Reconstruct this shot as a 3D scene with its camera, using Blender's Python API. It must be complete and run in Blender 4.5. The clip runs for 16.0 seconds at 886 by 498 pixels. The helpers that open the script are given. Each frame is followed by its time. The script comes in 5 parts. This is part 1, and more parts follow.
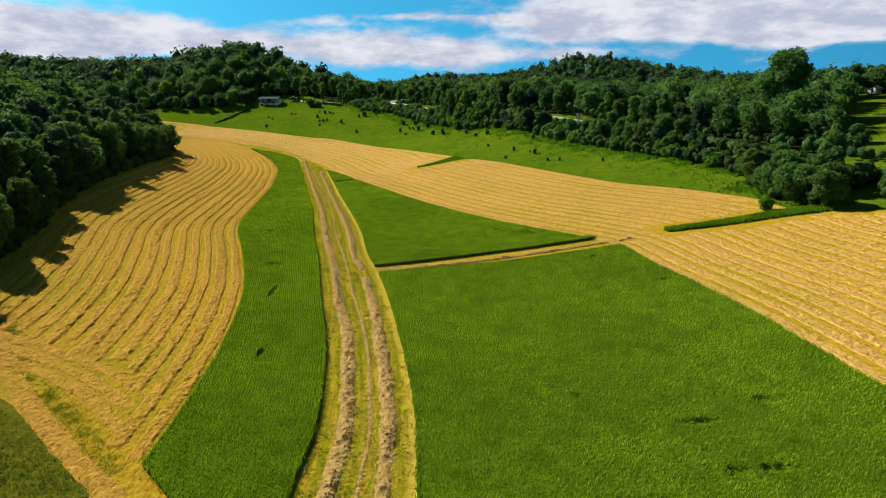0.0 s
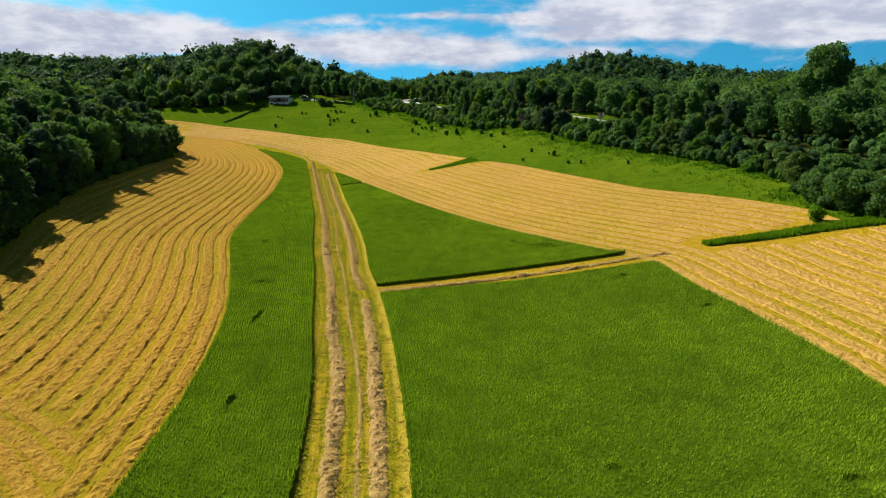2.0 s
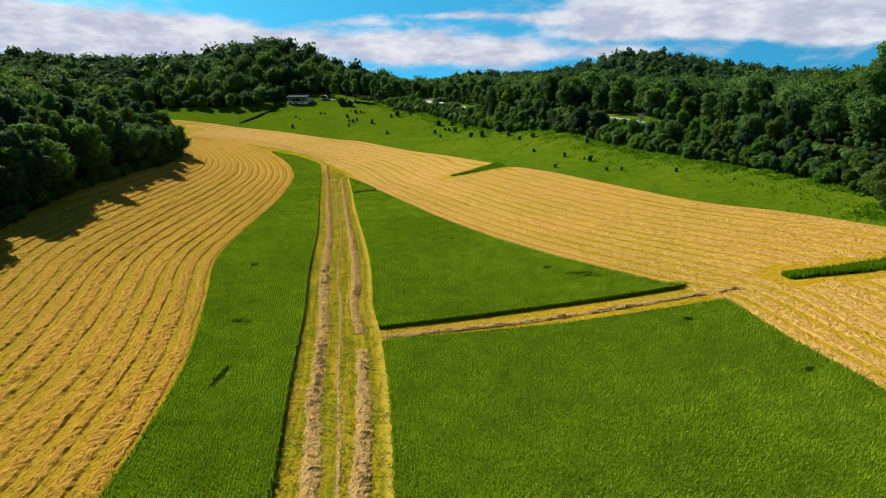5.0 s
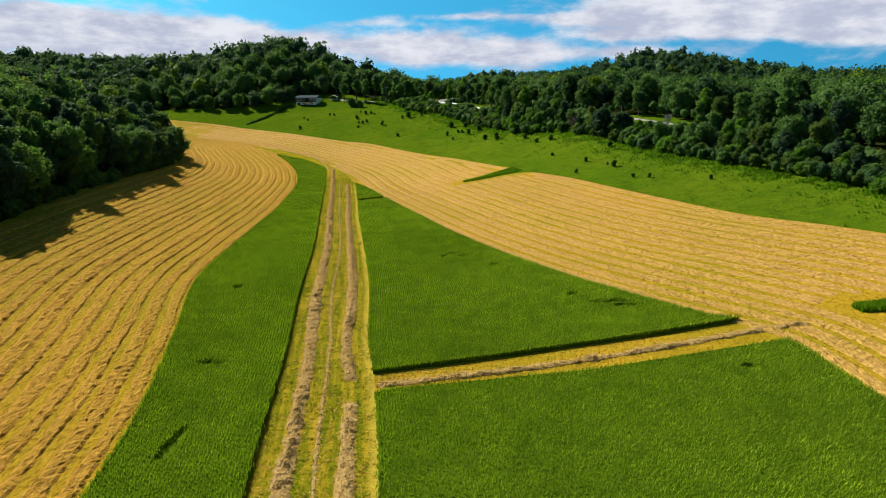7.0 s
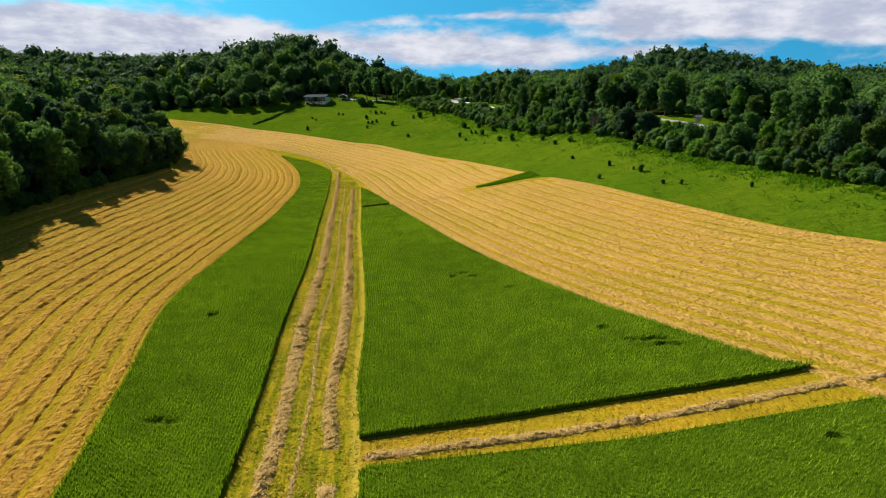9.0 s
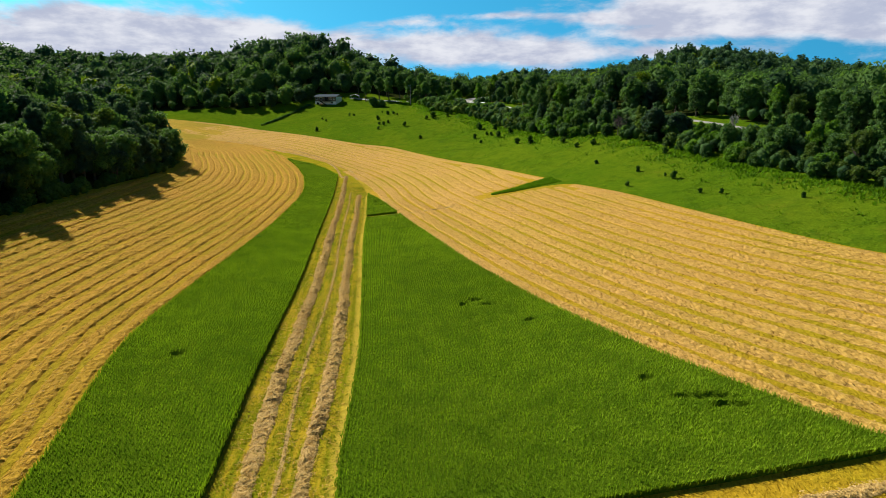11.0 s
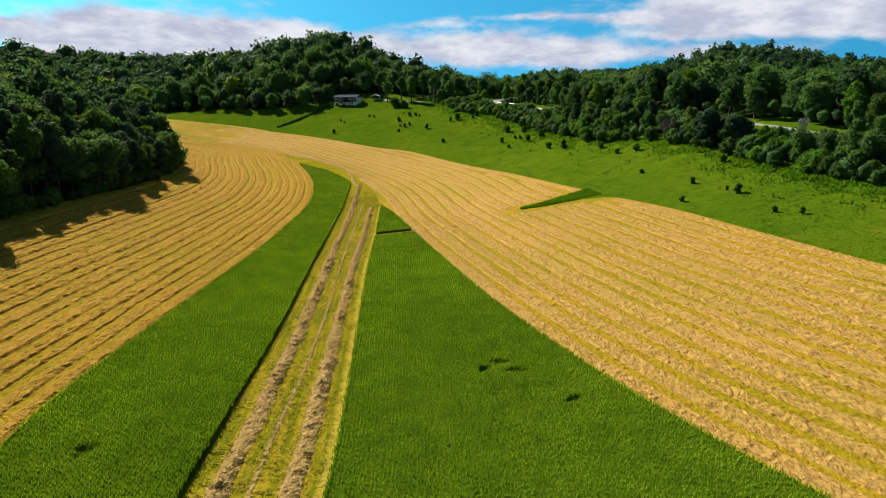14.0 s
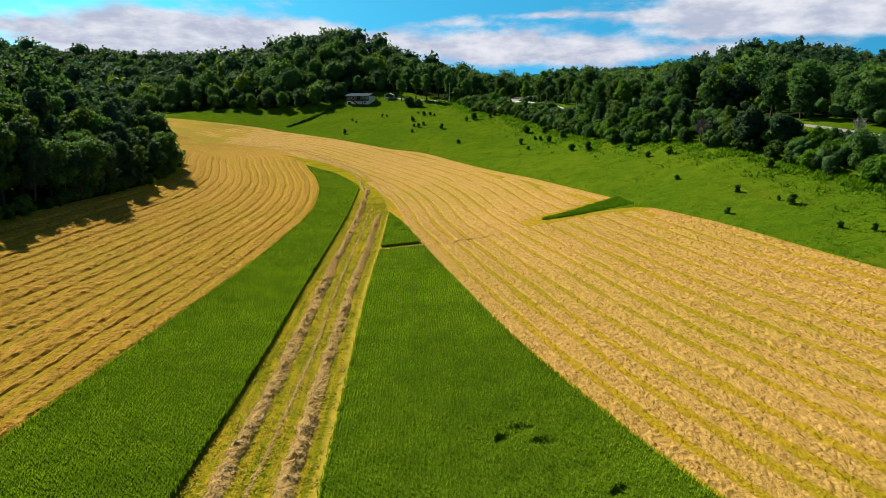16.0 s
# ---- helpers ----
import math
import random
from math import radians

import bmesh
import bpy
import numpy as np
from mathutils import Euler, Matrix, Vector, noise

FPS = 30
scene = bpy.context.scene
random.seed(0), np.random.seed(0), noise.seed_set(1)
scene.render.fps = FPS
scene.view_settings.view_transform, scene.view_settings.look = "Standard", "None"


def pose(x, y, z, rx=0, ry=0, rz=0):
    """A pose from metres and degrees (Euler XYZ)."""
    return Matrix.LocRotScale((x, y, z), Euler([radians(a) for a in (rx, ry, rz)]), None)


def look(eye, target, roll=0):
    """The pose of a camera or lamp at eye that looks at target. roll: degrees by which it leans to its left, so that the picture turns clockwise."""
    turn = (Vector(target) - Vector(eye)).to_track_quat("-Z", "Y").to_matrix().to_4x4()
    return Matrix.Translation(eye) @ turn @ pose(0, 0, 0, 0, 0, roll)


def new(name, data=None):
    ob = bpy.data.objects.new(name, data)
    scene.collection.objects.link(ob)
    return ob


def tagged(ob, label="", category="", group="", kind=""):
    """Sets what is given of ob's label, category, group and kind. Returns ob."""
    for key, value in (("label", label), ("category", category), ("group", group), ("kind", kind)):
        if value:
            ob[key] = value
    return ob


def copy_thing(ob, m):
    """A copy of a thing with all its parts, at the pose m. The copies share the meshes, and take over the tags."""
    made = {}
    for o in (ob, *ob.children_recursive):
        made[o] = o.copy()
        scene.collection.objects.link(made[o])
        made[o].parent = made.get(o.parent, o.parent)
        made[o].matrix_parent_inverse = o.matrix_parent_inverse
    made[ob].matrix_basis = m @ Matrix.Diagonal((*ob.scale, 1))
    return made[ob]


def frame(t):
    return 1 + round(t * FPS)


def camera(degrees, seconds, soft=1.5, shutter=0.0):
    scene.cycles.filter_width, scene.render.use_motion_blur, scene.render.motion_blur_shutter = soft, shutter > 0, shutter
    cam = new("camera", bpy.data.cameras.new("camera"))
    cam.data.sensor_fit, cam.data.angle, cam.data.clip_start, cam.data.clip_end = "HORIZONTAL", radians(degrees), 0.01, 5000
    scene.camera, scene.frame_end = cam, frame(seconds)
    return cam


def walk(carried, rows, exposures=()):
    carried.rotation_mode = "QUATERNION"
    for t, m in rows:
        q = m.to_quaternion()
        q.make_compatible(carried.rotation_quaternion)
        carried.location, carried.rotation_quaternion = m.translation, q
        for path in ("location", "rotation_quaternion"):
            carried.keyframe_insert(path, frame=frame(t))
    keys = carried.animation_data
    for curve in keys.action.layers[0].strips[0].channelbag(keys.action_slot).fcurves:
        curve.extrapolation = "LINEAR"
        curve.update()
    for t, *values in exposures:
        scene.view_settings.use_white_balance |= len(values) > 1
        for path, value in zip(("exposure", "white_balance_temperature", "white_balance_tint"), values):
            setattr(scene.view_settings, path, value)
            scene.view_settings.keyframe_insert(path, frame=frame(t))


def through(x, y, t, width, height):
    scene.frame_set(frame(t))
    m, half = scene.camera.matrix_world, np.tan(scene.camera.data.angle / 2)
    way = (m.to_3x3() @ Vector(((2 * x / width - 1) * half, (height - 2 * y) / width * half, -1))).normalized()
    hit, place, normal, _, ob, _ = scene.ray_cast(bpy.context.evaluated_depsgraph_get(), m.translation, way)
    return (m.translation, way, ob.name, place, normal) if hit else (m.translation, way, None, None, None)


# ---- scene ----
cam = camera(69.0, 16.0, soft=0.6)
PATH = [
    (0, pose(-0.00, -55.60, 26.00, 77.60, 0, -1.92)),
    (0.5, pose(0.32, -52.31, 26.00, 77.56, 0, -1.42)),
    (1, pose(0.61, -48.99, 26.00, 77.52, 0, -1.18)),
    (1.5, pose(0.87, -45.65, 25.99, 77.49, 0, -0.93)),
    (2, pose(1.11, -42.28, 25.99, 77.52, 0, -0.57)),
    (2.5, pose(1.33, -38.90, 25.99, 77.53, 0, -0.08)),
    (3, pose(1.52, -35.50, 25.99, 77.49, 0, 0.37)),
    (3.5, pose(1.70, -32.07, 25.99, 77.50, 0, 0.76)),
    (4, pose(1.85, -28.64, 25.98, 77.49, 0, 1.13)),
    (6.5, pose(2.35, -11.24, 25.98, 77.58, 0, 2.60)),
    (7, pose(2.40, -7.72, 25.98, 77.58, 0, 2.98)),
    (7.5, pose(2.43, -4.20, 25.98, 77.56, 0, 3.29)),
    (8, pose(2.45, -0.68, 25.98, 77.57, 0, 3.60)),
    (8.5, pose(2.45, 2.86, 25.98, 77.58, 0, 3.89)),
    (9, pose(2.43, 6.39, 25.98, 77.54, 0, 4.23)),
    (11.5, pose(2.08, 24.09, 25.98, 77.57, 0, 6.00)),
    (12, pose(1.95, 27.62, 25.98, 77.60, 0, 6.39)),
    (12.5, pose(1.80, 31.15, 25.99, 77.67, 0, 6.81)),
    (13, pose(1.63, 34.67, 25.99, 77.65, 0, 7.21)),
    (13.5, pose(1.43, 38.19, 25.99, 77.64, 0, 7.61)),
    (14, pose(1.21, 41.69, 25.99, 77.64, 0, 8.03)),
    (14.5, pose(0.95, 45.19, 25.99, 77.60, 0, 8.43)),
    (15, pose(0.67, 48.67, 26.00, 77.57, 0, 8.81)),
    (15.5, pose(0.35, 52.14, 26.00, 77.55, 0, 9.17)),
    (16, pose(-0.00, 55.60, 26.00, 77.56, 0, 9.55)),
]
walk(cam, PATH, [(0, 0.81), (16, 0.81)])

# ---------------------------------------------------------------- sky and sun
SUN_AZ, SUN_EL = radians(-46.0), radians(37.0)      # azimuth from +y, positive to +x
sun_from = Vector((math.sin(SUN_AZ) * math.cos(SUN_EL), math.cos(SUN_AZ) * math.cos(SUN_EL), math.sin(SUN_EL)))
sun = new("sun", bpy.data.lights.new("sun", "SUN"))
sun.data.energy, sun.data.angle, sun.data.color = 5.0, radians(0.53), (1.0, 0.93, 0.80)
sun.matrix_world = look((0, 0, 300), Vector((0, 0, 300)) - sun_from)


class Nodes:
    """Short hand for building a node tree."""
    def __init__(self, tree):
        self.t = tree

    def n(self, kind, **values):
        node = self.t.nodes.new(kind)
        for key, v in values.items():
            setattr_node(node, key, v)
        return node

    def link(self, a, b):
        self.t.links.new(a, b)

    def put(self, socket, v):
        if isinstance(v, bpy.types.NodeSocket):
            self.t.links.new(v, socket)
        else:
            socket.default_value = v

    def math(self, op, a, b=0.0, c=None, clamp=False):
        m = self.t.nodes.new("ShaderNodeMath")
        m.operation, m.use_clamp = op, clamp
        self.put(m.inputs[0], a)
        self.put(m.inputs[1], b)
        if c is not None:
            self.put(m.inputs[2], c)
        return m.outputs[0]

    def mix(self, f, a, b, blend="MIX"):
        m = self.t.nodes.new("ShaderNodeMix")
        m.data_type, m.blend_type = "RGBA", blend
        self.put(m.inputs[0], f)
        self.put(m.inputs[6], (*a, 1) if isinstance(a, tuple) else a)
        self.put(m.inputs[7], (*b, 1) if isinstance(b, tuple) else b)
        return m.outputs[2]

    def noise(self, vec, scale, detail=4.0, rough=0.55, distort=0.0):
        m = self.t.nodes.new("ShaderNodeTexNoise")
        m.inputs["Scale"].default_value = scale
        m.inputs["Detail"].default_value = detail
        m.inputs["Roughness"].default_value = rough
        m.inputs["Distortion"].default_value = distort
        if vec is not None:
            self.t.links.new(vec, m.inputs["Vector"])
        return m.outputs[0]

    def step(self, v, lo, hi):
        m = self.t.nodes.new("ShaderNodeMapRange")
        m.interpolation_type = "SMOOTHSTEP"
        self.put(m.inputs[0], v)
        m.inputs[1].default_value, m.inputs[2].default_value = lo, hi
        return m.outputs[0]

    def attr(self, name):
        m = self.t.nodes.new("ShaderNodeAttribute")
        m.attribute_name = name
        return m.outputs["Fac"]


def setattr_node(node, key, v):
    if key == "operation":
        node.operation = v


def build_world():
    world = bpy.data.worlds.new("summer_sky")
    scene.world = world
    world.use_nodes = True
    k = Nodes(world.node_tree)
    k.t.nodes.clear()
    out, bg = k.t.nodes.new("ShaderNodeOutputWorld"), k.t.nodes.new("ShaderNodeBackground")
    k.link(bg.outputs[0], out.inputs[0])
    co = k.t.nodes.new("ShaderNodeTexCoord").outputs["Generated"]
    # the low sky of this clear day is as blue as the sky higher up
    lift = k.t.nodes.new("ShaderNodeVectorMath")
    lift.operation = "ADD"
    k.link(co, lift.inputs[0])
    lift.inputs[1].default_value = (0, 0, 0.42)
    sky = k.t.nodes.new("ShaderNodeTexSky")
    sky.sky_type, sky.sun_disc = "NISHITA", False
    sky.sun_elevation, sky.sun_rotation = SUN_EL, SUN_AZ
    sky.air_density, sky.dust_density, sky.ozone_density = 1.0, 0.3, 2.0
    k.link(lift.outputs[0], sky.inputs["Vector"])
    sep = k.t.nodes.new("ShaderNodeSeparateXYZ")
    k.link(co, sep.inputs[0])
    az = k.math("ARCTAN2", sep.outputs[0], sep.outputs[1])
    el = k.math("ARCSINE", sep.outputs[2])
    com = k.t.nodes.new("ShaderNodeCombineXYZ")
    k.link(k.math("MULTIPLY", az, 1.0), com.inputs[0])
    k.link(k.math("MULTIPLY", el, 2.6), com.inputs[1])
    vec = com.outputs[0]
    n1 = k.noise(vec, 7.0, 8.0, 0.62, 0.3)
    n2 = k.noise(vec, 22.0, 5.0, 0.6, 0.2)
    field = k.math("MULTIPLY_ADD", n1, 1.3, -0.66)
    field = k.math("ADD", field, k.math("MULTIPLY_ADD", n2, 0.26, -0.16))
    # cloud banks: azimuth, elevation, half width, half height (degrees), weight
    for a, e, w, h, s in CLOUDS:
        da = k.math("DIVIDE", k.math("SUBTRACT", az, radians(a)), radians(w))
        de = k.math("DIVIDE", k.math("SUBTRACT", el, radians(e)), radians(h))
        r2 = k.math("ADD", k.math("MULTIPLY", da, da), k.math("MULTIPLY", de, de))
        field = k.math("ADD", field, k.math("MULTIPLY", k.math("EXPONENT", k.math("MULTIPLY", r2, -1.0)), s))
    cover = k.step(field, 0.0, 0.42)
    grey = k.noise(vec, 12.0, 6.0, 0.6, 0.1)
    white = k.mix(k.step(grey, 0.35, 0.66), (5.6, 6.1, 7.8), (9.4, 9.6, 10.4))
    high = k.step(el, radians(11), radians(24))
    cover = k.math("MULTIPLY", cover, k.math("SUBTRACT", 1.0, k.math("MULTIPLY", high, 0.85)))
    blue = k.mix(1.0, sky.outputs[0], k.mix(high, SKY_TINT, (0.5, 0.62, 0.66)), "MULTIPLY")
    k.link(k.mix(cover, blue, white), bg.inputs[0])
    bg.inputs[1].default_value = 0.049


CLOUDS = [(-31, 6.0, 12, 1.4, 0.70), (-20, 5.3, 7, 1.0, 0.55), (-6, 4.8, 6.5, 1.3, 0.75), (4, 4.4, 5, 1.1, 0.60), (12, 4.4, 4, 0.6, 0.45), (-33, 8.8, 6, 0.6, 0.40),
          (24, 7.7, 15, 2.1, 0.90), (10, 7.0, 5, 0.4, 0.35), (32, 5.2, 6, 0.7, 0.45), (-1, 7.4, 6, 0.3, 0.35), (-9, 6.9, 4, 0.3, 0.28), (-14, 8.2, 9, 1.0, -0.30),
          (-23, 8.2, 2.5, 0.4, 0.25), (17, 5.0, 5, 0.5, -0.25), (28, 5.8, 9, 0.9, 0.55), (11, 5.7, 4, 0.5, 0.35), (-30, 4.4, 10, 1.0, 0.60), (2, 9.2, 6, 0.8, -0.2), (36, 9.0, 8, 2.0, 0.4)]
SKY_TINT = (0.40, 1.92, 1.97)
build_world()

# ---------------------------------------------------------------- materials


def surface(name, rough=0.9, spec=0.0, fuzz=0.0):
    m = bpy.data.materials.new(name)
    m.use_nodes = True
    k = Nodes(m.node_tree)
    p = m.node_tree.nodes["Principled BSDF"]
    p.inputs["Roughness"].default_value = rough
    p.inputs["Specular IOR Level"].default_value = spec
    p.inputs["Diffuse Roughness"].default_value = fuzz
    pos = m.node_tree.nodes.new("ShaderNodeNewGeometry").outputs["Position"]
    return m, k, p, pos


def bump(k, p, height, strength, distance):
    b = k.t.nodes.new("ShaderNodeBump")
    b.inputs["Strength"].default_value, b.inputs["Distance"].default_value = strength, distance
    k.link(height, b.inputs["Height"])
    k.link(b.outputs[0], p.inputs["Normal"])


def leaf_material(name, dark, light, glow, by="object", through=0.35, clumps=0.0, gloss=0.03, fleck=0.35):
    """Leaves: two-sided, letting light through. Tint varies by tree and by spray of leaves."""
    m, k, p, pos = surface(name, 0.5 if gloss > 0.1 else 0.7, gloss)
    info = k.t.nodes.new("ShaderNodeObjectInfo").outputs["Random"]
    isl = k.t.nodes.new("ShaderNodeNewGeometry").outputs["Random Per Island"]
    tint = info if by == "object" else k.attr("tint")
    c = k.mix(tint, dark, light)
    c = k.mix(k.math("MULTIPLY", k.math("POWER", isl, 2.0), fleck), c, glow)
    c = k.mix(k.step(k.noise(pos, 0.35, 3.0), 0.3, 0.75), c, k.mix(1.0, c, (0.62, 0.70, 0.75), "MULTIPLY"))
    k.link(c, p.inputs["Base Color"])
    if clumps:
        bump(k, p, k.noise(pos, clumps, 5.0, 0.7), 1.0, 1.2 / clumps)
    tr = k.t.nodes.new("ShaderNodeBsdfTranslucent")
    k.link(k.mix(1.0, c, (1.25, 1.3, 0.6), "MULTIPLY"), tr.inputs[0])
    ms = k.t.nodes.new("ShaderNodeMixShader")
    ms.inputs[0].default_value = through
    k.link(p.outputs[0], ms.inputs[1])
    k.link(tr.outputs[0], ms.inputs[2])
    k.link(ms.outputs[0], k.t.nodes["Material Output"].inputs[0])
    return m


def grass_material(name, a, b, c, dry, fine=3.0, rough_scale=0.05):
    m, k, p, pos = surface(name, fuzz=0.15)
    big = k.noise(pos, rough_scale, 4.0, 0.6)
    mid = k.noise(pos, 0.35, 5.0, 0.65)
    tiny = k.noise(pos, fine, 4.0, 0.7)
    col = k.mix(k.step(big, 0.32, 0.68), a, b)
    col = k.mix(k.math("MULTIPLY", k.step(mid, 0.42, 0.72), 0.7), col, c)
    col = k.mix(k.math("MULTIPLY", k.step(k.noise(pos, 0.11, 5.0, 0.7), 0.56, 0.75), 0.55), col, dry)
    col = k.mix(k.step(tiny, 0.25, 0.8), k.mix(1.0, col, (0.55, 0.6, 0.5), "MULTIPLY"), col)
    k.link(col, p.inputs["Base Color"])
    bump(k, p, k.math("ADD", tiny, k.math("MULTIPLY", mid, 2.5)), 0.8, 0.35)
    return m


def straw_material(name, a, b, c, green, amount):
    m, k, p, pos = surface(name, 0.9, 0.02, 0.25)
    st = k.t.nodes.new("ShaderNodeMapping")
    st.inputs["Rotation"].default_value = (0, 0, 0.5)
    st.inputs["Scale"].default_value = (1.0, 0.35, 1.0)
    k.link(pos, st.inputs["Vector"])
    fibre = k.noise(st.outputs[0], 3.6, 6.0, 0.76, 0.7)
    mid = k.noise(pos, 1.3, 5.0, 0.65)
    big = k.noise(pos, 0.045, 4.0, 0.6)
    col = k.mix(k.step(mid, 0.3, 0.7), a, b)
    col = k.mix(k.step(fibre, 0.52, 0.72), col, c)
    col = k.mix(k.math("MULTIPLY", k.step(k.math("ADD", big, k.math("MULTIPLY", mid, 0.35)), 0.58, 0.82), amount), col, green)
    # hollows between fibres, low in the bump too, get shade in their colour
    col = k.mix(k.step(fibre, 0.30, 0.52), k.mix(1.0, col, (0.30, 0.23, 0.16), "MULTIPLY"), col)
    k.link(col, p.inputs["Base Color"])
    bump(k, p, k.math("ADD", fibre, k.math("MULTIPLY", mid, 1.6)), 1.0, 0.26)
    return m


def plain(name, col, rough=0.8, spec=0.3, metal=0.0, grain=6.0, vary=0.25):
    m, k, p, pos = surface(name, rough, spec)
    p.inputs["Metallic"].default_value = metal
    n = k.noise(pos, grain, 4.0, 0.6)
    k.link(k.mix(k.math("MULTIPLY", k.step(n, 0.3, 0.75), vary), col, tuple(0.5 * v for v in col)), p.inputs["Base Color"])
    return m


M_meadow = grass_material("meadow_grass", (0.104, 0.190, 0.008), (0.146, 0.220, 0.010), (0.072, 0.148, 0.008), (0.19, 0.215, 0.016))
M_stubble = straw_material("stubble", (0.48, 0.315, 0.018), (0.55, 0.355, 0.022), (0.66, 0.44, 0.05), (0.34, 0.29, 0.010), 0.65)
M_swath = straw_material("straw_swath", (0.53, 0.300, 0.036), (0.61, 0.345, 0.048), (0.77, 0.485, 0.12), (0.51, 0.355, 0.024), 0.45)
# paler straw tone for the +x side and the meadow edges
M_pale_swath = straw_material("bleached_swath", (0.59, 0.360, 0.090), (0.66, 0.405, 0.108), (0.78, 0.525, 0.18), (0.53, 0.375, 0.050), 0.35)
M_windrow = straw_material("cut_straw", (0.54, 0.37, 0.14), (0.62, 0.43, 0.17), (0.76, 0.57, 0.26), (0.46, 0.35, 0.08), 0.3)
M_crop = leaf_material("crop_blades", (0.160, 0.275, 0.014), (0.300, 0.450, 0.024), (0.45, 0.58, 0.045), "tint", 0.20, fleck=0.5)
# canopy below the blades, darkened: shade between the rows is in its colour
M_shaded_canopy = grass_material("crop_canopy", (0.105, 0.182, 0.008), (0.128, 0.206, 0.010), (0.082, 0.150, 0.007), (0.138, 0.208, 0.010), 7.0)
M_hedge = leaf_material("rank_grass", (0.085, 0.19, 0.008), (0.13, 0.26, 0.010), (0.19, 0.32, 0.016), "tint", 0.35)
TREE = dict(clumps=1.6, gloss=0.09, fleck=0.55)
M_leaf = leaf_material("broad_leaves", (0.040, 0.098, 0.036), (0.122, 0.240, 0.056), (0.18, 0.33, 0.080), **TREE)
M_olive = leaf_material("olive_leaves", (0.070, 0.135, 0.030), (0.115, 0.18, 0.035), (0.15, 0.23, 0.05), **TREE)
M_yellow = leaf_material("yellow_green_leaves", (0.12, 0.21, 0.014), (0.16, 0.25, 0.016), (0.23, 0.33, 0.024), **TREE)
M_blue = leaf_material("blue_green_leaves", (0.040, 0.088, 0.054), (0.066, 0.126, 0.072), (0.10, 0.17, 0.09), **TREE)
M_bright = leaf_material("fresh_green_leaves", (0.085, 0.20, 0.018), (0.125, 0.26, 0.022), (0.17, 0.33, 0.03), **TREE)
M_cedar = leaf_material("cedar_needles", (0.060, 0.125, 0.022), (0.085, 0.160, 0.028), (0.11, 0.20, 0.034), through=0.4, fleck=0.5)
M_woods = leaf_material("woods_leaves", (0.036, 0.088, 0.038), (0.112, 0.216, 0.054), (0.16, 0.28, 0.07), "tint", clumps=1.0, fleck=0.5)
# bluer leaves for the far hills: distance haze put into the leaf colour
M_hazy_hill = leaf_material("hill_leaves", (0.032, 0.076, 0.048), (0.096, 0.182, 0.068), (0.13, 0.23, 0.08), "tint", 0.25, 0.5, fleck=0.5)


def lane_material():
    """Mown aftermath: yellow-green streaks that run along the lane, barer in the wheel tracks."""
    m, k, p, pos = surface("mown_lane", fuzz=0.15)
    across = k.attr("across")
    sep = k.t.nodes.new("ShaderNodeSeparateXYZ")
    k.link(pos, sep.inputs[0])
    com = k.t.nodes.new("ShaderNodeCombineXYZ")
    k.link(across, com.inputs[0])
    k.link(k.math("MULTIPLY", sep.outputs[1], 0.05), com.inputs[1])
    streak = k.noise(com.outputs[0], 1.5, 5.0, 0.65)
    fine = k.noise(pos, 4.5, 5.0, 0.7)
    mid = k.noise(pos, 0.9, 4.0, 0.6)
    col = k.mix(k.step(streak, 0.36, 0.66), (0.19, 0.205, 0.008), (0.43, 0.31, 0.020))
    col = k.mix(k.math("MULTIPLY", k.step(mid, 0.5, 0.75), 0.6), col, (0.15, 0.185, 0.007))
    rim = k.math("SUBTRACT", 1.0, k.step(k.math("ADD", across, k.math("MULTIPLY", mid, 0.5)), 0.65, 1.35))
    col = k.mix(rim, col, (0.48, 0.37, 0.045))
    col = k.mix(k.step(fine, 0.58, 0.74), col, (0.44, 0.33, 0.05))
    col = k.mix(k.step(fine, 0.28, 0.48), k.mix(1.0, col, (0.50, 0.48, 0.36), "MULTIPLY"), col)
    k.link(col, p.inputs["Base Color"])
    bump(k, p, k.math("ADD", fine, k.math("MULTIPLY", mid, 1.2)), 0.9, 0.2)
    return m


M_mown = lane_material()
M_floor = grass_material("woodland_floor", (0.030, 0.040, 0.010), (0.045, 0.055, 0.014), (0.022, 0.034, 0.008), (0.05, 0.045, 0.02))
M_verge = grass_material("verge_grass", (0.12, 0.135, 0.012), (0.18, 0.17, 0.016), (0.07, 0.095, 0.010), (0.26, 0.18, 0.04), 3.0, 0.2)
M_bark = plain("bark", (0.11, 0.085, 0.06), 0.95, 0.1, grain=9.0, vary=0.6)
M_pale = plain("pale_bark", (0.42, 0.40, 0.36), 0.9, 0.1, grain=5.0, vary=0.5)
M_dead = plain("dead_twigs", (0.14, 0.11, 0.11), 0.95, 0.05)
M_road = plain("concrete_road", (0.30, 0.295, 0.285), 0.9, 0.2, grain=1.5, vary=0.3)
M_steel = plain("galvanised_steel", (0.62, 0.63, 0.64), 0.45, 0.5, metal=0.6)
M_wall = plain("white_siding", (0.84, 0.84, 0.84), 0.7, 0.3, grain=1.2, vary=0.12)
M_roof = plain("slate_blue_shingles", (0.060, 0.085, 0.110), 0.95, 0.02, grain=4.0, vary=0.35)
M_brown = plain("dark_brown_wood", (0.045, 0.035, 0.03), 0.8, 0.2)
M_glass = plain("window_glass", (0.02, 0.025, 0.03), 0.08, 0.6, vary=0.0)


# ---------------------------------------------------------------- the lie of the land

RNG = np.random.default_rng(7)
